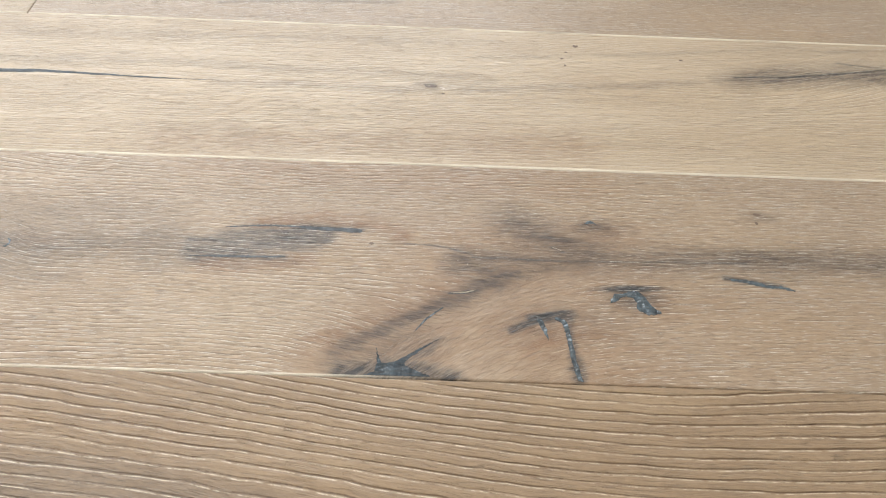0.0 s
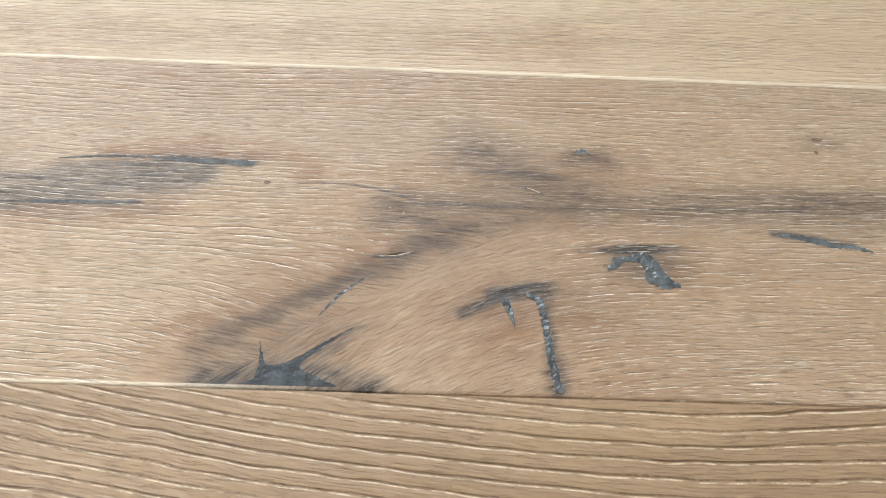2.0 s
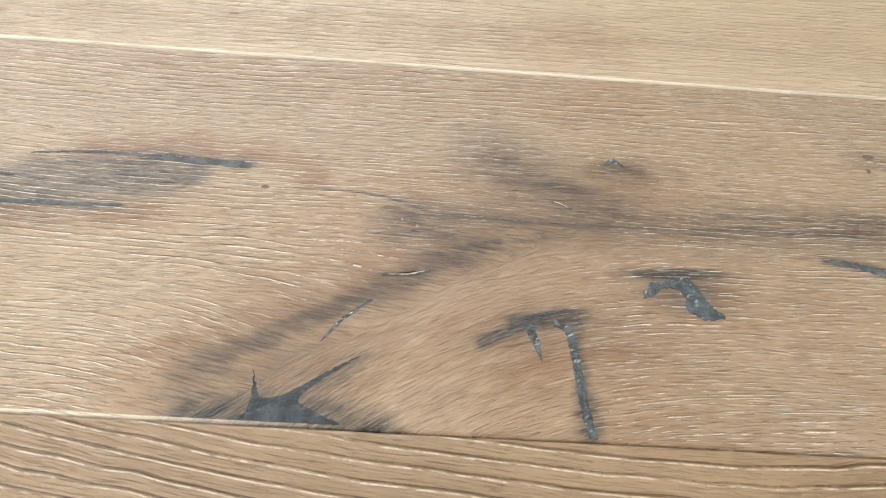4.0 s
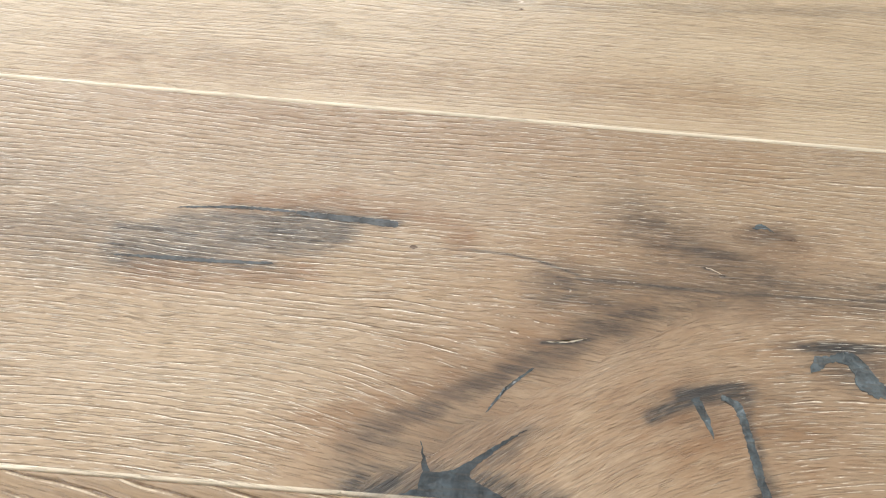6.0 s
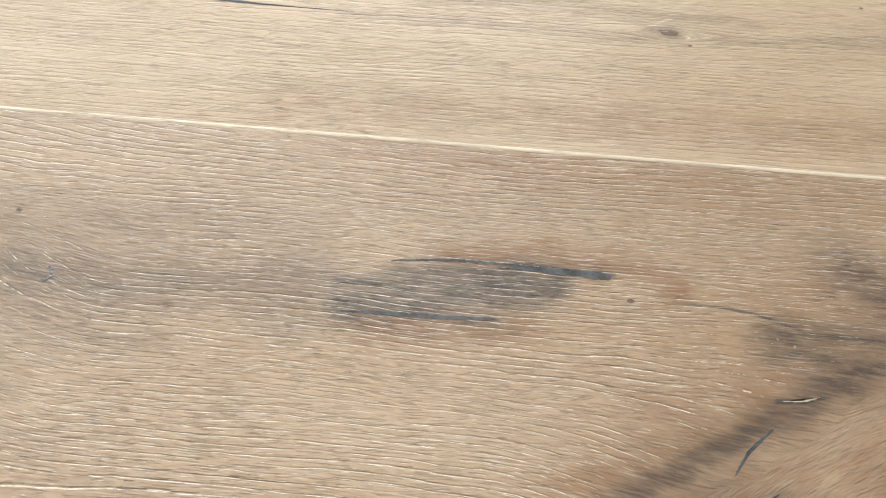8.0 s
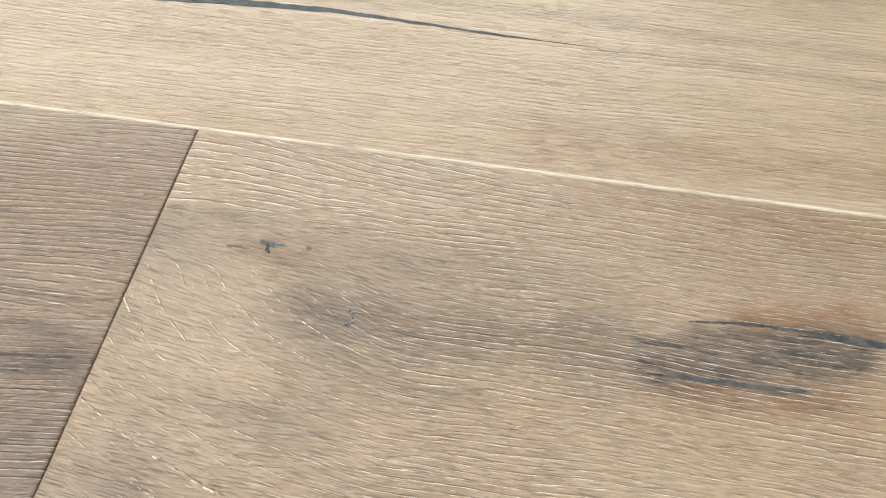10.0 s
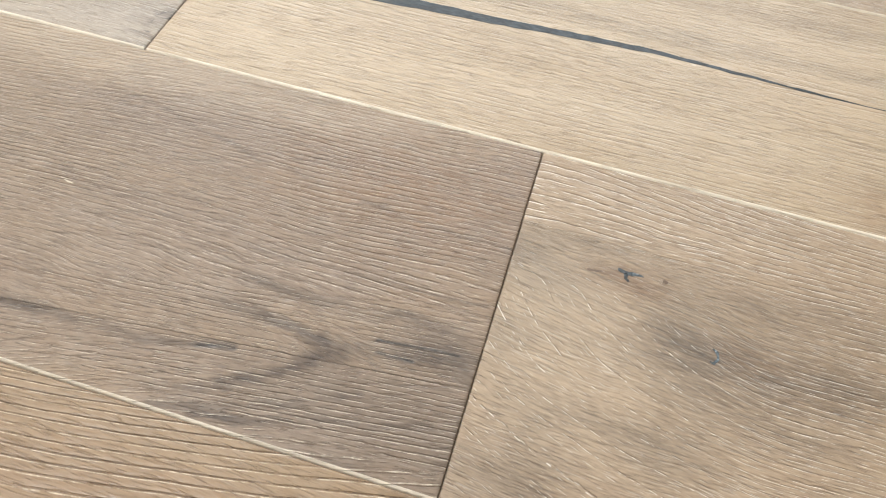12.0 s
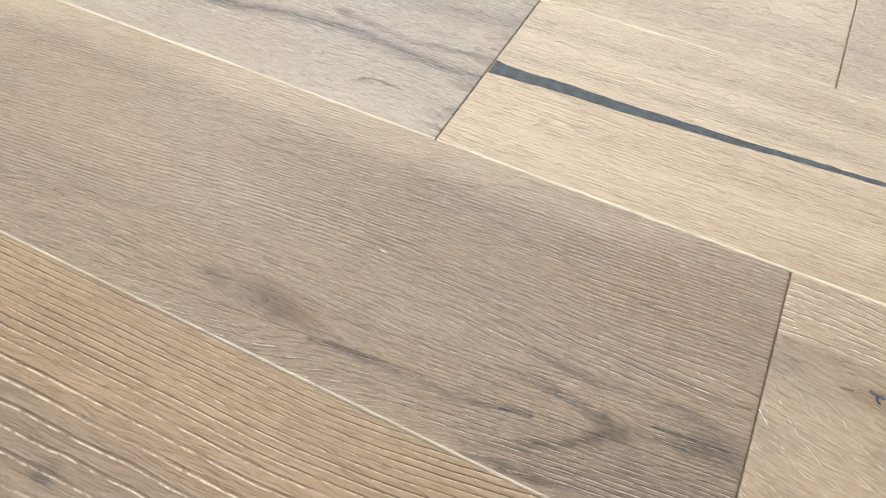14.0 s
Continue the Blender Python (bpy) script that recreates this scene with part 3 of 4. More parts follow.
def smoked_look(x, y):
    slant = y - 0.11 * (x + 0.08)
    q, s = slant + 0.173, x + 0.069
    u = np.sqrt(q * q + np.logaddexp(0, (s + 0.21) / 0.03) * 0.03 / 80) + wobble(x, y, 31)
    steep = ramp(0.35, 0.85, np.abs(q) / np.sqrt(q * q + np.logaddexp(0, (s + 0.21) / 0.03) * 0.03 / 80))
    z, ring, pore = brushed(x + 0.4 * y, u, 31, 0.00030, 330, 60, 0.88)
    z2, ring2, pore2 = brushed(x + 0.4 * y, slant + 0.5 * wobble(x, y, 35), 35, 0.00028, 330, 60, 0.84)
    flat = steep < 0.5
    clear = ramp(0.0, 0.10, np.abs(steep - 0.5))
    ring, pore, z = np.where(flat, ring2, ring), np.where(flat, pore2, pore) * clear, np.where(flat, z2, z) * clear
    ox, oy = x, y
    x, y = frayed(x, y, 34, 0.35)
    pore = pore * (1 - 0.65 * spot(x, y, -0.25, -0.18, 0.11, 0.045))
    z = z * (1 - 0.5 * spot(x, y, -0.25, -0.18, 0.11, 0.045))
    # nested loops of dark growth rings, open away from the butt end
    frail = 0.55 + 0.8 * value_noise(x * 30 + 50, y * 260 + 90, 36)
    arch = [(-0.150, -0.1575), (-0.122, -0.1575), (-0.106, -0.158), (-0.092, -0.160), (-0.080, -0.1635), (-0.074, -0.168), (-0.0765, -0.174),
            (-0.085, -0.180), (-0.096, -0.187), (-0.112, -0.197), (-0.137, -0.207), (-0.16, -0.214)]
    stain = 0.95 * stroke(x, y, arch, 0.0042) * (0.4 + 0.6 * frail) * ramp(-0.165, -0.105, x)
    stain = np.maximum(stain, 1.05 * stroke(x, y, arch[4:8], 0.0062))
    stain = np.maximum(stain, 0.9 * spot(x, y, -0.0685, -0.1670, 0.011, 0.0085, 60))
    stain = np.maximum(stain, 0.5 * stroke(x, y, [(-0.064, -0.162), (-0.045, -0.158)], 0.0060))
    stain = np.maximum(stain, 0.62 * stroke(x, y, [(-0.13, -0.141), (-0.09, -0.1405), (-0.065, -0.1395), (-0.041, -0.1365), (-0.016, -0.1400), (-0.002, -0.141)], 0.0042) * frail)
    stain = np.maximum(stain, 0.8 * stroke(x, y, [(-0.05, -0.181), (-0.075, -0.1955), (-0.105, -0.208), (-0.14, -0.2165)], 0.0032) * frail)
    stain = np.maximum(stain, 0.85 * stroke(x, y, [(-0.015, -0.1885), (-0.045, -0.197), (-0.080, -0.2075), (-0.12, -0.2150)], 0.0036) * frail)
    stain = np.maximum(stain, 0.42 * stroke(x, y, [(-0.27, -0.036), (-0.16, -0.062), (-0.07, -0.074), (-0.003, -0.077)], 0.0022) * frail)
    stain = np.maximum(stain, 0.45 * stroke(x, y, [(-0.20, -0.118), (-0.10, -0.121), (-0.003, -0.118)], 0.0020) * frail)
    stain = np.maximum(stain, 0.85 * spot(x, y, -0.022, -0.153, 0.034, 0.012))
    stain = np.maximum(stain, 0.5 * spot(x, y, -0.02, -0.19, 0.10, 0.030))
    stain = np.maximum(stain, 0.85 * (0.5 + 0.7 * value_noise(x * 60 + 50, y * 20 + 50, 38)) * stroke(x, y, [(-0.253, -0.195), (-0.208, -0.1895), (-0.161, -0.1880), (-0.148, -0.1852), (-0.117, -0.1795)], 0.0030))
    stain = np.maximum(stain, 0.75 * spot(x, y, -0.288, -0.182, 0.030, 0.010, -8))
    stain = np.maximum(stain, 0.60 * spot(x, y, -0.337, -0.182, 0.016, 0.006))
    ink = 0.75 * stroke(ox, oy, [(-0.134, -0.1835), (-0.124, -0.181), (-0.116, -0.1797)], 0.0016)
    ink = np.maximum(ink, 0.95 * stroke(ox, oy, [(-0.052, -0.1535), (-0.037, -0.1515), (-0.025, -0.1500), (-0.010, -0.1490)], 0.0009))
    ink = np.maximum(ink, 0.95 * stroke(ox, oy, [(-0.049, -0.1598), (-0.040, -0.1596), (-0.031, -0.1592)], 0.0010))
    ink = np.maximum(ink, np.maximum(0.9 * spot(ox, oy, -0.2955, -0.1825, 0.0035, 0.0022, -20), 0.75 * spot(ox, oy, -0.339, -0.1815, 0.0026, 0.0016)))
    ink = np.maximum(ink, 0.30 * spot(x, y, -0.010, -0.150, 0.014, 0.007))
    calm = np.clip(0.9 * spot(x, y, -0.068, -0.168, 0.02, 0.010) + 0.7 * spot(x, y, -0.30, -0.182, 0.06, 0.014), 0, 1)
    rust = 0.5 * spot(x, y, -0.272, -0.180, 0.022, 0.010) + 0.45 * spot(x, y, -0.06, -0.05, 0.09, 0.05) + 0.16
    x, y = ox, oy
    tone = 0.5 + 0.34 * ramp(-0.050, -0.012, y) * ramp(0.02, -0.12, x) + 0.14 * ramp(-0.25, -0.45, x) + 0.12 * (value_noise(x * 6 + 9, y * 12 + 40, 33) - 0.5) - 0.08 * ramp(-0.12, -0.20, y)
    return dict(u=u, fibre=0.45 * q + 0.55 * np.where(q < 0, -u, u) - 0.17 + wobble(x, y, 32), ring=ring, z=z, pore=pore, stain=stain, ink=ink, tone=tone, rust=rust, calm=calm)


def pale_look(x, y):
    u = y + 0.4 * wobble(x, y, 41) + around(x, y, 0.441, 0.115, 0.007, 3.5) + around(x, y, 0.05, 0.116, 0.008, 9.0)
    u = u - 0.045 * ramp(0.72, 0.98, x) * spot(x, y, 0.95, 0.16, 0.6, 0.06)
    z, ring, pore = brushed(x + 0.4 * y, u, 41, 0.00028, 300, 18, 0.75)
    ox, oy = x, y
    x, y = frayed(x, y, 44)
    stain = 0.85 * spot(x, y, 0.441, 0.115, 0.016, 0.006)
    stain = np.maximum(stain, 0.25 * spot(x, y, 0.455, 0.113, 0.045, 0.014))
    stain = np.maximum(stain, 0.80 * stroke(x, y, [(0.74, 0.144), (0.82, 0.156), (1.0, 0.168)], 0.018) * ramp(0.68, 0.80, x))
    stain = np.maximum(stain, 0.26 * stroke(x, y, [(0.485, 0.170), (0.641, 0.181), (0.80, 0.203), (1.0, 0.213)], 0.0045))
    stain = np.maximum(stain, 0.34 * stroke(x, y, [(0.23, 0.111), (0.40, 0.108), (0.55, 0.120), (0.72, 0.138)], 0.008))
    stain = np.maximum(stain, 0.26 * stroke(x, y, [(-0.26, 0.128), (-0.05, 0.140), (0.20, 0.140), (0.50, 0.132)], 0.010))
    stain = np.maximum(stain, 0.20 * stroke(x, y, [(-0.26, 0.175), (0.1, 0.185), (0.5, 0.20)], 0.010))
    ink = 0.95 * stroke(ox, oy, [(0.753, 0.150), (0.813, 0.154), (0.864, 0.163), (0.93, 0.175), (1.0, 0.18)], 0.0019)
    ink = np.maximum(ink, 0.6 * stroke(ox, oy, [(0.871, 0.183), (0.925, 0.174)], 0.0016))
    ink = np.maximum(ink, 0.35 * stroke(x, y, [(-0.25, 0.104), (-0.10, 0.109), (0.06, 0.117), (0.24, 0.112)], 0.004) * ramp(0.26, 0.1, x))
    x, y = ox, oy
    tone = 0.63 + 0.30 * (value_noise(x * 3 + 9, u * 26 + 40, 43) - 0.5) + 0.14 * (value_noise(x * 5 + 9, u * 90 + 40, 45) - 0.5) + 0.12 * ramp(0.05, -0.2, x)
    rust = 0.44 * stroke(x, y, [(0.20, 0.022), (0.36, 0.026), (0.58, 0.030)], 0.024)
    return dict(u=u, ring=ring, z=z, pore=pore, stain=stain, ink=ink, tone=tone, rust=rust)


def washed_look(x, y):
    u = y + wobble(x, y, 51)
    z, ring, pore = brushed(x + 0.4 * y, u, 51, 0.00030, 260, 30, 0.4)
    line = [(-0.56, 0.066), (-0.501, 0.074), (-0.434, 0.090), (-0.386, 0.090), (-0.348, 0.084), (-0.294, 0.083), (-0.25, 0.086)]
    x, y = frayed(x, y, 54)
    stain = 0.6 * stroke(x, y, line, 0.010)
    stain = np.maximum(stain, 0.7 * stroke(x, y, [(-0.42, 0.11), (-0.346, 0.100), (-0.315, 0.104), (-0.25, 0.120)], 0.005))
    stain = np.maximum(stain, 0.6 * ramp(-0.31, -0.265, x) * ramp(0.45, 0.75, value_noise(x * 30, y * 190 + 90, 53)))
    stain = np.maximum(stain, 0.5 * stroke(x, y, [(-0.45, 0.150), (-0.25, 0.170)], 0.016))
    ink = 0.6 * stroke(x, y, line, 0.0046)
    ink = np.maximum(ink, 0.8 * spot(x, y, -0.277, 0.128, 0.004, 0.003))
    ink = np.maximum(ink, 0.7 * ramp(-0.283, -0.270, x) * ramp(0.055, 0.03, y) * ramp(0.50, 0.75, value_noise(x * 220, y * 300 + 90, 56)))
    ink = np.maximum(ink, 0.6 * stroke(x, y, [(-0.355, 0.036), (-0.335, 0.040), (-0.32, 0.041)], 0.0018))
    tone = 0.44 + 0.2 * ramp(0.08, 0.0, y) - 0.10 * ramp(0.10, 0.2, y)
    return dict(u=u, ring=ring, z=z, pore=pore, stain=stain, ink=ink, tone=tone)


def honey_look(x, y):
    # hard-brushed board: wide corrugated growth rings that sweep towards the edge
    u = y + 0.060 / (1 + np.exp(-(x - 0.33) / 0.085)) + 0.03 * ramp(-0.1, -0.8, x) + (value_noise(x * 5 + 20, y * 14 + 20, 61) - 0.5) * 0.012
    u = u + (value_noise(x * 70 + 20, y * 120 + 20, 62) - 0.5) * 0.0011 + (value_noise(x * 24 + 20, y * 60 + 20, 63) - 0.5) * 0.0018
    depth = -(y + 0.22)
    ring = u * 130 + ramp(0.10, -0.25, x) * (190 * 0.012 * np.logaddexp(0, (0.055 - depth) / 0.012) - 65 * (u + 0.19)) + 1.5 * value_noise(u * 24 + 80, x * 0.8 + 9, 64)
    p, row = ring - np.floor(ring), np.floor(ring)
    groove = ramp(0.20, 0.50, p) * ramp(0.72, 0.50, p)
    pore = np.clip(0.25 + 0.95 * value_noise(x * 16 + 20, row + 60, 65), 0, 1) * (0.7 + 0.4 * value_noise(x * 120 + 20, row + 90, 68))
    z = 0.0008 * groove * np.clip(pore, 0, 1)
    grey = ramp(-0.275, -0.315, y + 0.05 * ramp(0.15, 0.5, x) - 0.02 * ramp(-0.2, 0.1, x))
    stain = 0.9 * spot(x, y, -0.331, -0.329, 0.008, 0.006) + 0.30 * grey
    tone = 0.5 + 0.10 * (value_noise(x * 4 + 9, y * 18 + 40, 67) - 0.5) - 0.20 * grey
    rust = 0.40 * ramp(-0.42, -0.10, x) * ramp(0.22, 0.05, x) * ramp(-0.225, -0.26, y) * (0.5 + 0.8 * value_noise(x * 8 + 20, y * 30 + 20, 69))
    return dict(u=u, ring=ring, z=z, pore=np.clip(pore, 0, 1), stain=stain, tone=tone, rust=rust)


def tan_look(x, y):
    u = y + wobble(x, y, 71)
    z, ring, pore = brushed(x + 0.4 * y, u, 71, 0.00022, 300, 24, 0.35)
    tone = 0.50 - 0.22 * stroke(x, y, [(-0.4, 0.262), (-0.2, 0.266), (0.0, 0.272)], 0.02)
    return dict(u=u, ring=ring, z=z, pore=pore, tone=tone)


def dull_look(x, y):
    u = y + wobble(x, y, 81)
    z, ring, pore = brushed(x + 0.4 * y, u, 81, 0.00026, 280, 30, 0.4)
    stain = 0.55 * stroke(x, y, [(0.20, 0.256), (0.25, 0.262), (0.31, 0.267), (0.40, 0.270)], 0.0035) * ramp(0.45, 0.38, x)
    stain = np.maximum(stain, 0.30 * stroke(x, y, [(0.0, 0.285), (0.1, 0.275), (0.2, 0.300)], 0.006))
    tone = 0.44 + 0.2 * (value_noise(x * 6 + 9, y * 30 + 40, 83) - 0.5)
    return dict(u=u, ring=ring, z=z, pore=pore, stain=stain, tone=tone)


W, BUTT = 0.22, -0.268
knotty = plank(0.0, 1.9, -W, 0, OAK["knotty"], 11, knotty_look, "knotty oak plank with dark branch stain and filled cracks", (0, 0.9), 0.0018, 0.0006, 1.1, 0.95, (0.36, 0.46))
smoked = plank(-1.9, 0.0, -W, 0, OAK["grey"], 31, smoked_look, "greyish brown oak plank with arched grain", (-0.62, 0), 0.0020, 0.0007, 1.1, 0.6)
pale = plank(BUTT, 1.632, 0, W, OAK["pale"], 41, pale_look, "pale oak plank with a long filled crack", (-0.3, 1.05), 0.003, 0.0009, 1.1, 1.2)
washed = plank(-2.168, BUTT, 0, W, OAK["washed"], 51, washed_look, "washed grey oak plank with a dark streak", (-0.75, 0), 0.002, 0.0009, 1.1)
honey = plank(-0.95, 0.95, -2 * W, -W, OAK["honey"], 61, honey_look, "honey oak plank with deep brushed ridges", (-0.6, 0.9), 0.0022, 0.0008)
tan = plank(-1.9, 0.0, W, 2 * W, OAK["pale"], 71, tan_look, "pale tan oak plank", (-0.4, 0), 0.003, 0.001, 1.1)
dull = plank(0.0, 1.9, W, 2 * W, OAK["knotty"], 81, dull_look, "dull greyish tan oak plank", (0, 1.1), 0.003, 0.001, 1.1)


# ---------------------------------------------------------------- fillings, knots and flakes in the planks
def outline(points, seed, rough, step=0.0012):
    """A closed outline through the points, rounded and frayed."""
    rng, out, n = random.Random(seed), [], len(points)
    for i in range(n):
        p0, p1, p2, p3 = (Vector(points[(i + k) % n]) for k in (-1, 0, 1, 2))
        steps = max(2, int((p2 - p1).length / step))
        for s in range(steps):
            t = s / steps
            q = p1 + (p2 - p1) * t
            c = 0.5 * (2 * p1 + (p2 - p0) * t + (2 * p0 - 5 * p1 + 4 * p2 - p3) * t * t + (3 * p1 - p0 - 3 * p2 + p3) * t ** 3)
            q = q.lerp(c, 0.5)
            out.append((q.x + rng.uniform(-rough, rough), q.y + rng.uniform(-rough, rough)))
    return out


def ribbon(line, widths):
    """The outline of a crack along a line, with its width at each point."""
    left, right = [], []
    for i, (px, py) in enumerate(line):
        a, b = Vector(line[max(i - 1, 0)]), Vector(line[min(i + 1, len(line) - 1)])
        d = (b - a).normalized()
        h = widths[i] / 2
        left.append((px - d.y * h, py + d.x * h))
        right.append((px + d.y * h, py - d.x * h))
    return left + right[::-1]


def inlay(name, points, material, parent, seed, rough=0.0004, proud=0.00012, label="", limit=None, step=0.0012):
    """A filling that lies in the wood, a hair proud of it; limit: the y or x edges of the board it must keep within."""
    pts = outline(points, seed, rough, step)
    if limit:
        pts = [(min(max(px, limit[0]), limit[1]), min(max(py, limit[2]), limit[3])) for px, py in pts]
    bm = bmesh.new()
    top = [bm.verts.new((px, py, proud)) for px, py in pts]
    low = [bm.verts.new((px, py, -0.0015)) for px, py in pts]
    f = bm.faces.new(top)
    for i in range(len(top)):
        bm.faces.new((top[i - 1], low[i - 1], low[i], top[i]))
    bmesh.ops.triangulate(bm, faces=[f])
    bmesh.ops.recalc_face_normals(bm, faces=bm.faces)
    return part(name, bm, material, parent, label)


IN1 = (0.0022, 1.0, -W + 0.0018, -0.002)
inlay("resin_fill", [(0.410, -0.1955), (0.4125, -0.203), (0.415, -0.2080), (0.423, -0.2068), (0.432, -0.2015), (0.441, -0.1950), (0.4545, -0.1865), (0.4445, -0.1945), (0.433, -0.2045),
                     (0.431, -0.2090), (0.440, -0.2140), (0.449, -0.2178), (0.447, -0.2192), (0.424, -0.2192), (0.403, -0.2190), (0.405, -0.2172), (0.410, -0.2150), (0.4115, -0.2080)],
      BLUE_RESIN, knotty, 1, 0.0004, label="dark blue-grey star-shaped crack filling", limit=IN1)
inlay("resin_fill", ribbon([(0.529, -0.166), (0.5325, -0.176), (0.5345, -0.184)], [0.0040, 0.0032, 0.0008]), RESIN, knotty, 2, 0.0004)
inlay("resin_fill", ribbon([(0.541, -0.1645), (0.5475, -0.168), (0.5495, -0.180), (0.5515, -0.201), (0.5545, -0.2185)], [0.0030, 0.0038, 0.0034, 0.0036, 0.0034]), RESIN, knotty, 3, 0.0005, 0.0003, limit=IN1)
inlay("resin_fill", [(0.585, -0.148), (0.586, -0.144), (0.589, -0.140), (0.595, -0.139), (0.601, -0.1365), (0.608, -0.1365), (0.611, -0.140), (0.614, -0.146), (0.616, -0.150),
                     (0.620, -0.154), (0.6225, -0.1575), (0.613, -0.1585), (0.609, -0.1565), (0.605, -0.1535), (0.6045, -0.145), (0.601, -0.142), (0.594, -0.1425), (0.589, -0.1475)],
      RESIN, knotty, 4, 0.0006, 0.0003, "dark hook-shaped crack filling")
inlay("resin_fill", ribbon([(0.684, -0.1215), (0.699, -0.1235), (0.712, -0.1275), (0.722, -0.1275), (0.732, -0.131)], [0.002, 0.004, 0.003, 0.0026, 0.001]), RESIN, knotty, 5, 0.0006)
inlay("resin_fill", ribbon([(0.280, -0.0835), (0.31, -0.0805), (0.337, -0.0805)], [0.0006, 0.0018, 0.0012]), STREAK_RESIN, knotty, 6, 0.0003)
inlay("resin_fill", ribbon([(0.338, -0.0805), (0.346, -0.0815), (0.370, -0.0822), (0.389, -0.0832)], [0.0022, 0.0032, 0.0036, 0.0042]), STREAK_RESIN, knotty, 7, 0.0004)
inlay("resin_fill", ribbon([(0.258, -0.1155), (0.282, -0.1148), (0.305, -0.1145), (0.331, -0.113)], [0.0008, 0.0022, 0.0022, 0.0012]), STREAK_RESIN, knotty, 8, 0.0003)
# two pale slivers that paint the glints on glossy cracks
inlay("splinter_or_glint", ribbon([(0.464, -0.1436), (0.474, -0.1428), (0.482, -0.1402)], [0.0002, 0.0005, 0.0002]), FLAKE_OR_GLINT, knotty, 9, 0.0002)
inlay("splinter_or_glint", ribbon([(0.545, -0.0938), (0.5485, -0.0952), (0.552, -0.0972)], [0.0002, 0.0005, 0.0002]), FLAKE_OR_GLINT, knotty, 10, 0.0002)
inlay("resin_fill", ribbon([(0.457, -0.158), (0.445, -0.169), (0.437, -0.180)], [0.0008, 0.0015, 0.0005]), RESIN, knotty, 11, 0.0002)
inlay("resin_fill", ribbon([(0.574, -0.066), (0.579, -0.064), (0.584, -0.067)], [0.001, 0.003, 0.001]), RESIN, knotty, 12, 0.0006)

inlay("resin_fill", ribbon([(0.0575, -0.0712), (0.0625, -0.0722), (0.0675, -0.0716), (0.0710, -0.0722)], [0.0012, 0.0030, 0.0018, 0.0006]), RESIN, knotty, 13, 0.0004, label="small blue-grey filling in a knot")
inlay("resin_fill", ribbon([(0.0615, -0.0725), (0.0622, -0.0760), (0.0640, -0.0775)], [0.0016, 0.0020, 0.0008]), RESIN, knotty, 14, 0.0004)
inlay("resin_fill", ribbon([(0.1112, -0.1040), (0.1138, -0.1060), (0.1140, -0.1095), (0.1122, -0.1125), (0.1105, -0.1118)], [0.0008, 0.0016, 0.0014, 0.0016, 0.0006]), RESIN, knotty, 16, 0.0003)


def knot(cx, cy, rx, ry, parent, seed, turn=0.0):
    c, s = math.cos(radians(turn)), math.sin(radians(turn))
    pts = [(cx + rx * math.cos(a) * c - ry * math.sin(a) * s, cy + rx * math.cos(a) * s + ry * math.sin(a) * c) for a in (k * math.tau / 8 for k in range(8))]
    return inlay("knot", pts, KNOT, parent, seed, min(rx, ry) * 0.45, 0.0001)


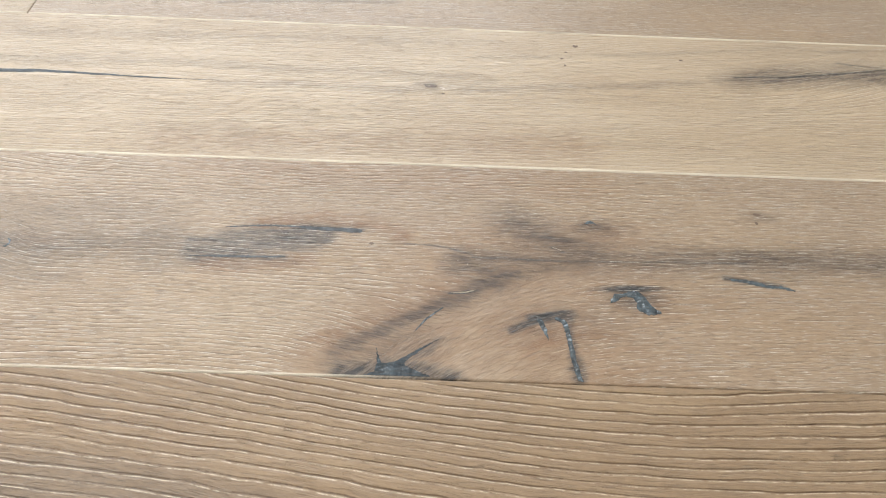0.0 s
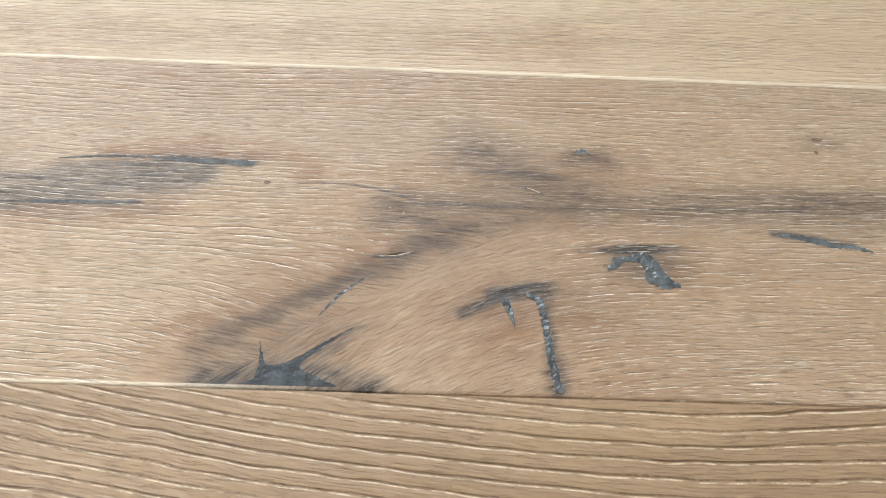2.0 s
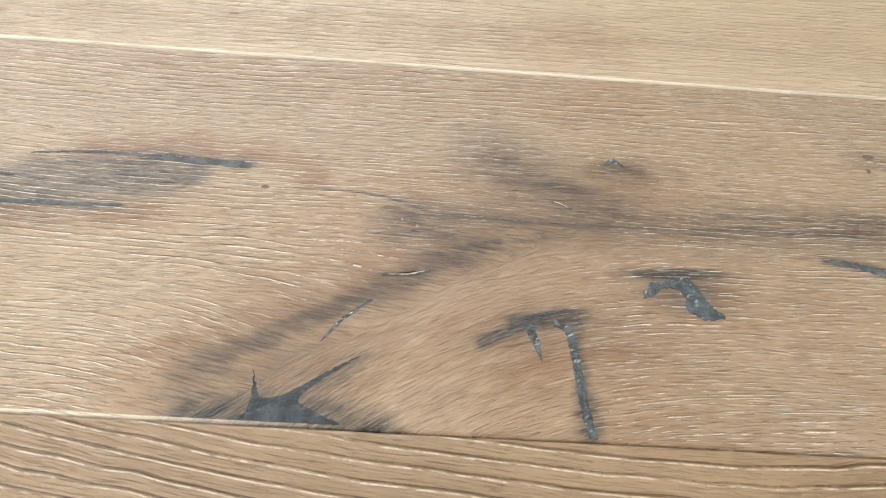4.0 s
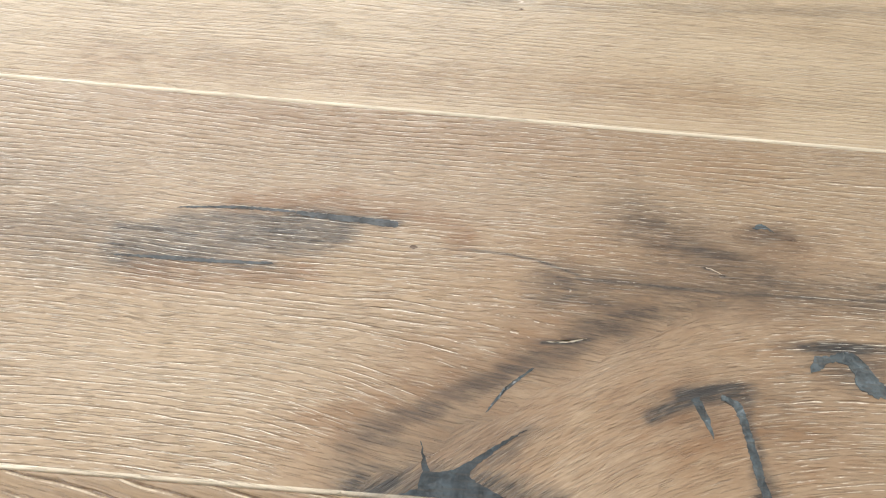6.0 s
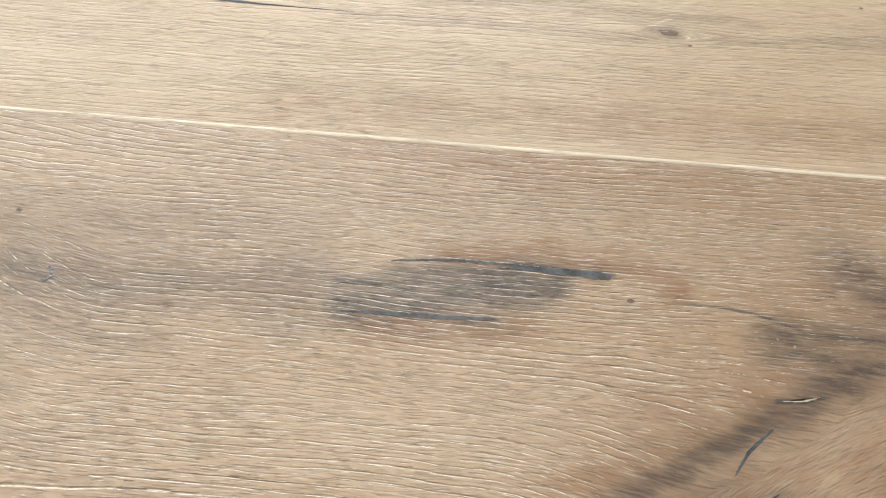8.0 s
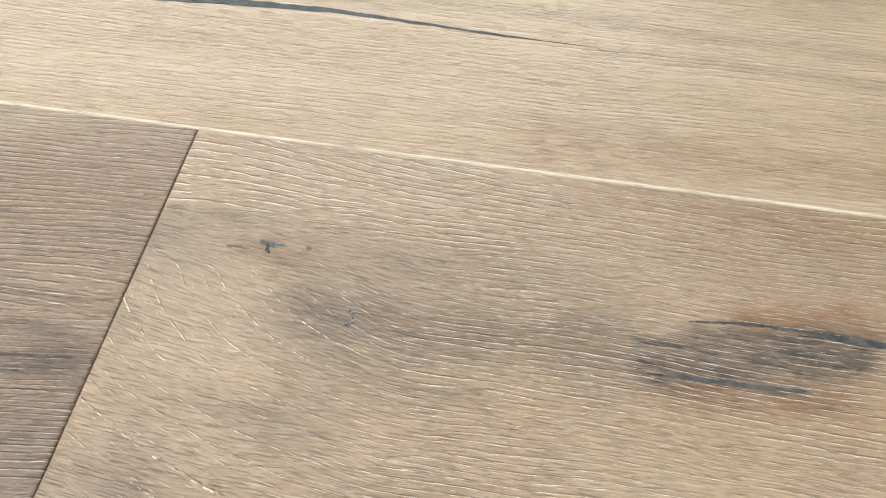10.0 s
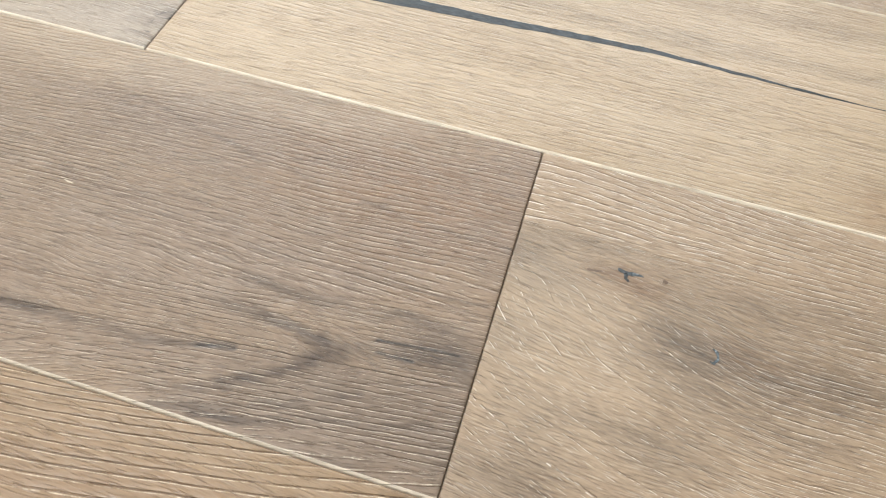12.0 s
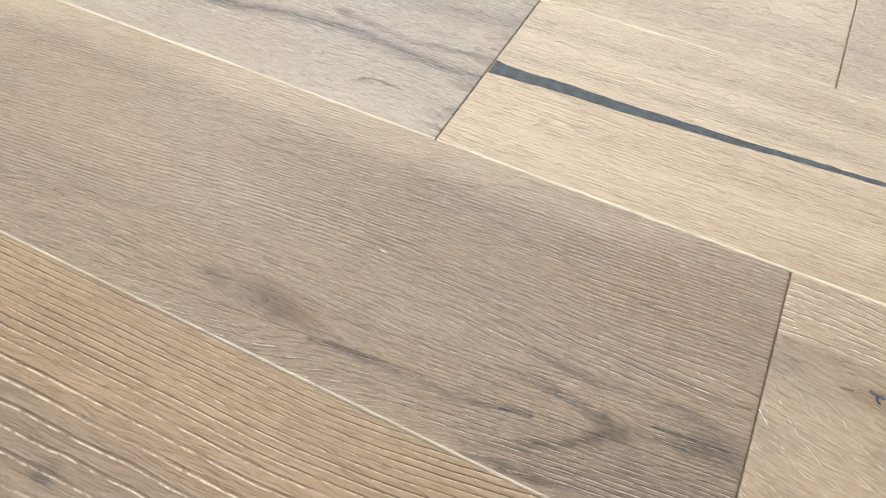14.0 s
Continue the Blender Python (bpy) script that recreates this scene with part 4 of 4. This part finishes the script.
for i, (kx, ky, ka, kb, kt) in enumerate([(0.3985, -0.0965, 0.0020, 0.0010, 0), (0.592, -0.0702, 0.0036, 0.0013, -20), (0.045, -0.0762, 0.0045, 0.0008, 8),
                                          (0.083, -0.0712, 0.0014, 0.0012, 0), (0.7235, -0.0485, 0.0032, 0.0014, 0), (0.7205, -0.0588, 0.0012, 0.0014, 0)]):
    knot(kx, ky, ka, kb, knotty, 20 + i, kt)
for i, (kx, ky, ka, kb) in enumerate([(0.441, 0.1155, 0.0068, 0.0019), (0.453, 0.1045, 0.0016, 0.0008), (0.593, 0.196, 0.0026, 0.0022), (0.582, 0.184, 0.0018, 0.001), (0.577, 0.172, 0.0018, 0.0012),
                                      (0.579, 0.160, 0.0014, 0.001), (0.703, 0.177, 0.002, 0.001)]):
    knot(kx, ky, ka, kb, pale, 40 + i)
for i, (kx, ky, ka, kb) in enumerate([(-0.296, -0.1825, 0.0024, 0.0013), (-0.339, -0.1815, 0.0016, 0.0010)]):
    knot(kx, ky, ka, kb, smoked, 60 + i, -20)
inlay("resin_fill", ribbon([(BUTT - 0.008, 0.1050), (-0.258, 0.1036), (-0.245, 0.1035), (-0.2, 0.1065), (-0.153, 0.1062), (-0.107, 0.109), (-0.06, 0.1105), (-0.02, 0.1135),
                            (0.05, 0.1172), (0.113, 0.1150), (0.17, 0.1130), (0.228, 0.1120)],
                           [0.0200, 0.0165, 0.0142, 0.0130, 0.0112, 0.0098, 0.0082, 0.0066, 0.0046, 0.0026, 0.0014, 0.0004]), SMOOTH_RESIN, pale, 15, 0.00045, 0.00012, "long tapering blue-grey crack filling", (BUTT + 0.0014, 1.0, 0.002, W - 0.002), 0.0075)
inlay("splinter_or_glint", ribbon([(-0.252, -0.1135), (-0.249, -0.1142), (-0.246, -0.1145)], [0.0003, 0.0009, 0.0003]), FLAKE_OR_GLINT, smoked, 90, 0.0001, 0.0004, "tiny pale flake of wood")

knot(-0.2475, 0.1038, 0.0016, 0.0012, pale, 91)

# ---------------------------------------------------------------- the rest of the floor
rng = random.Random(7)
kinds = list(OAK)
done = {-2: (-0.95, 0.95), -1: (-1.9, 1.9), 0: (-2.168, 1.632), 1: (-1.9, 1.9)}
for row in range(-10, 10):
    y0 = row * W
    spans = []
    if row in done:
        a, b = done[row]
        spans = [(max(WEST, a - 1.9), a), (b, min(EAST, b + 1.9))]
    else:
        x = WEST - rng.uniform(0.2, 1.5)
        while x < EAST:
            spans.append((max(x, WEST), min(x + 1.9, EAST)))
            x += 1.9
    for a, b in spans:
        if b - a > 0.05:
            seed = rng.randrange(100, 900)
            plank(a, b, y0, y0 + W, OAK[rng.choice(kinds)], seed, plain_grain(seed))
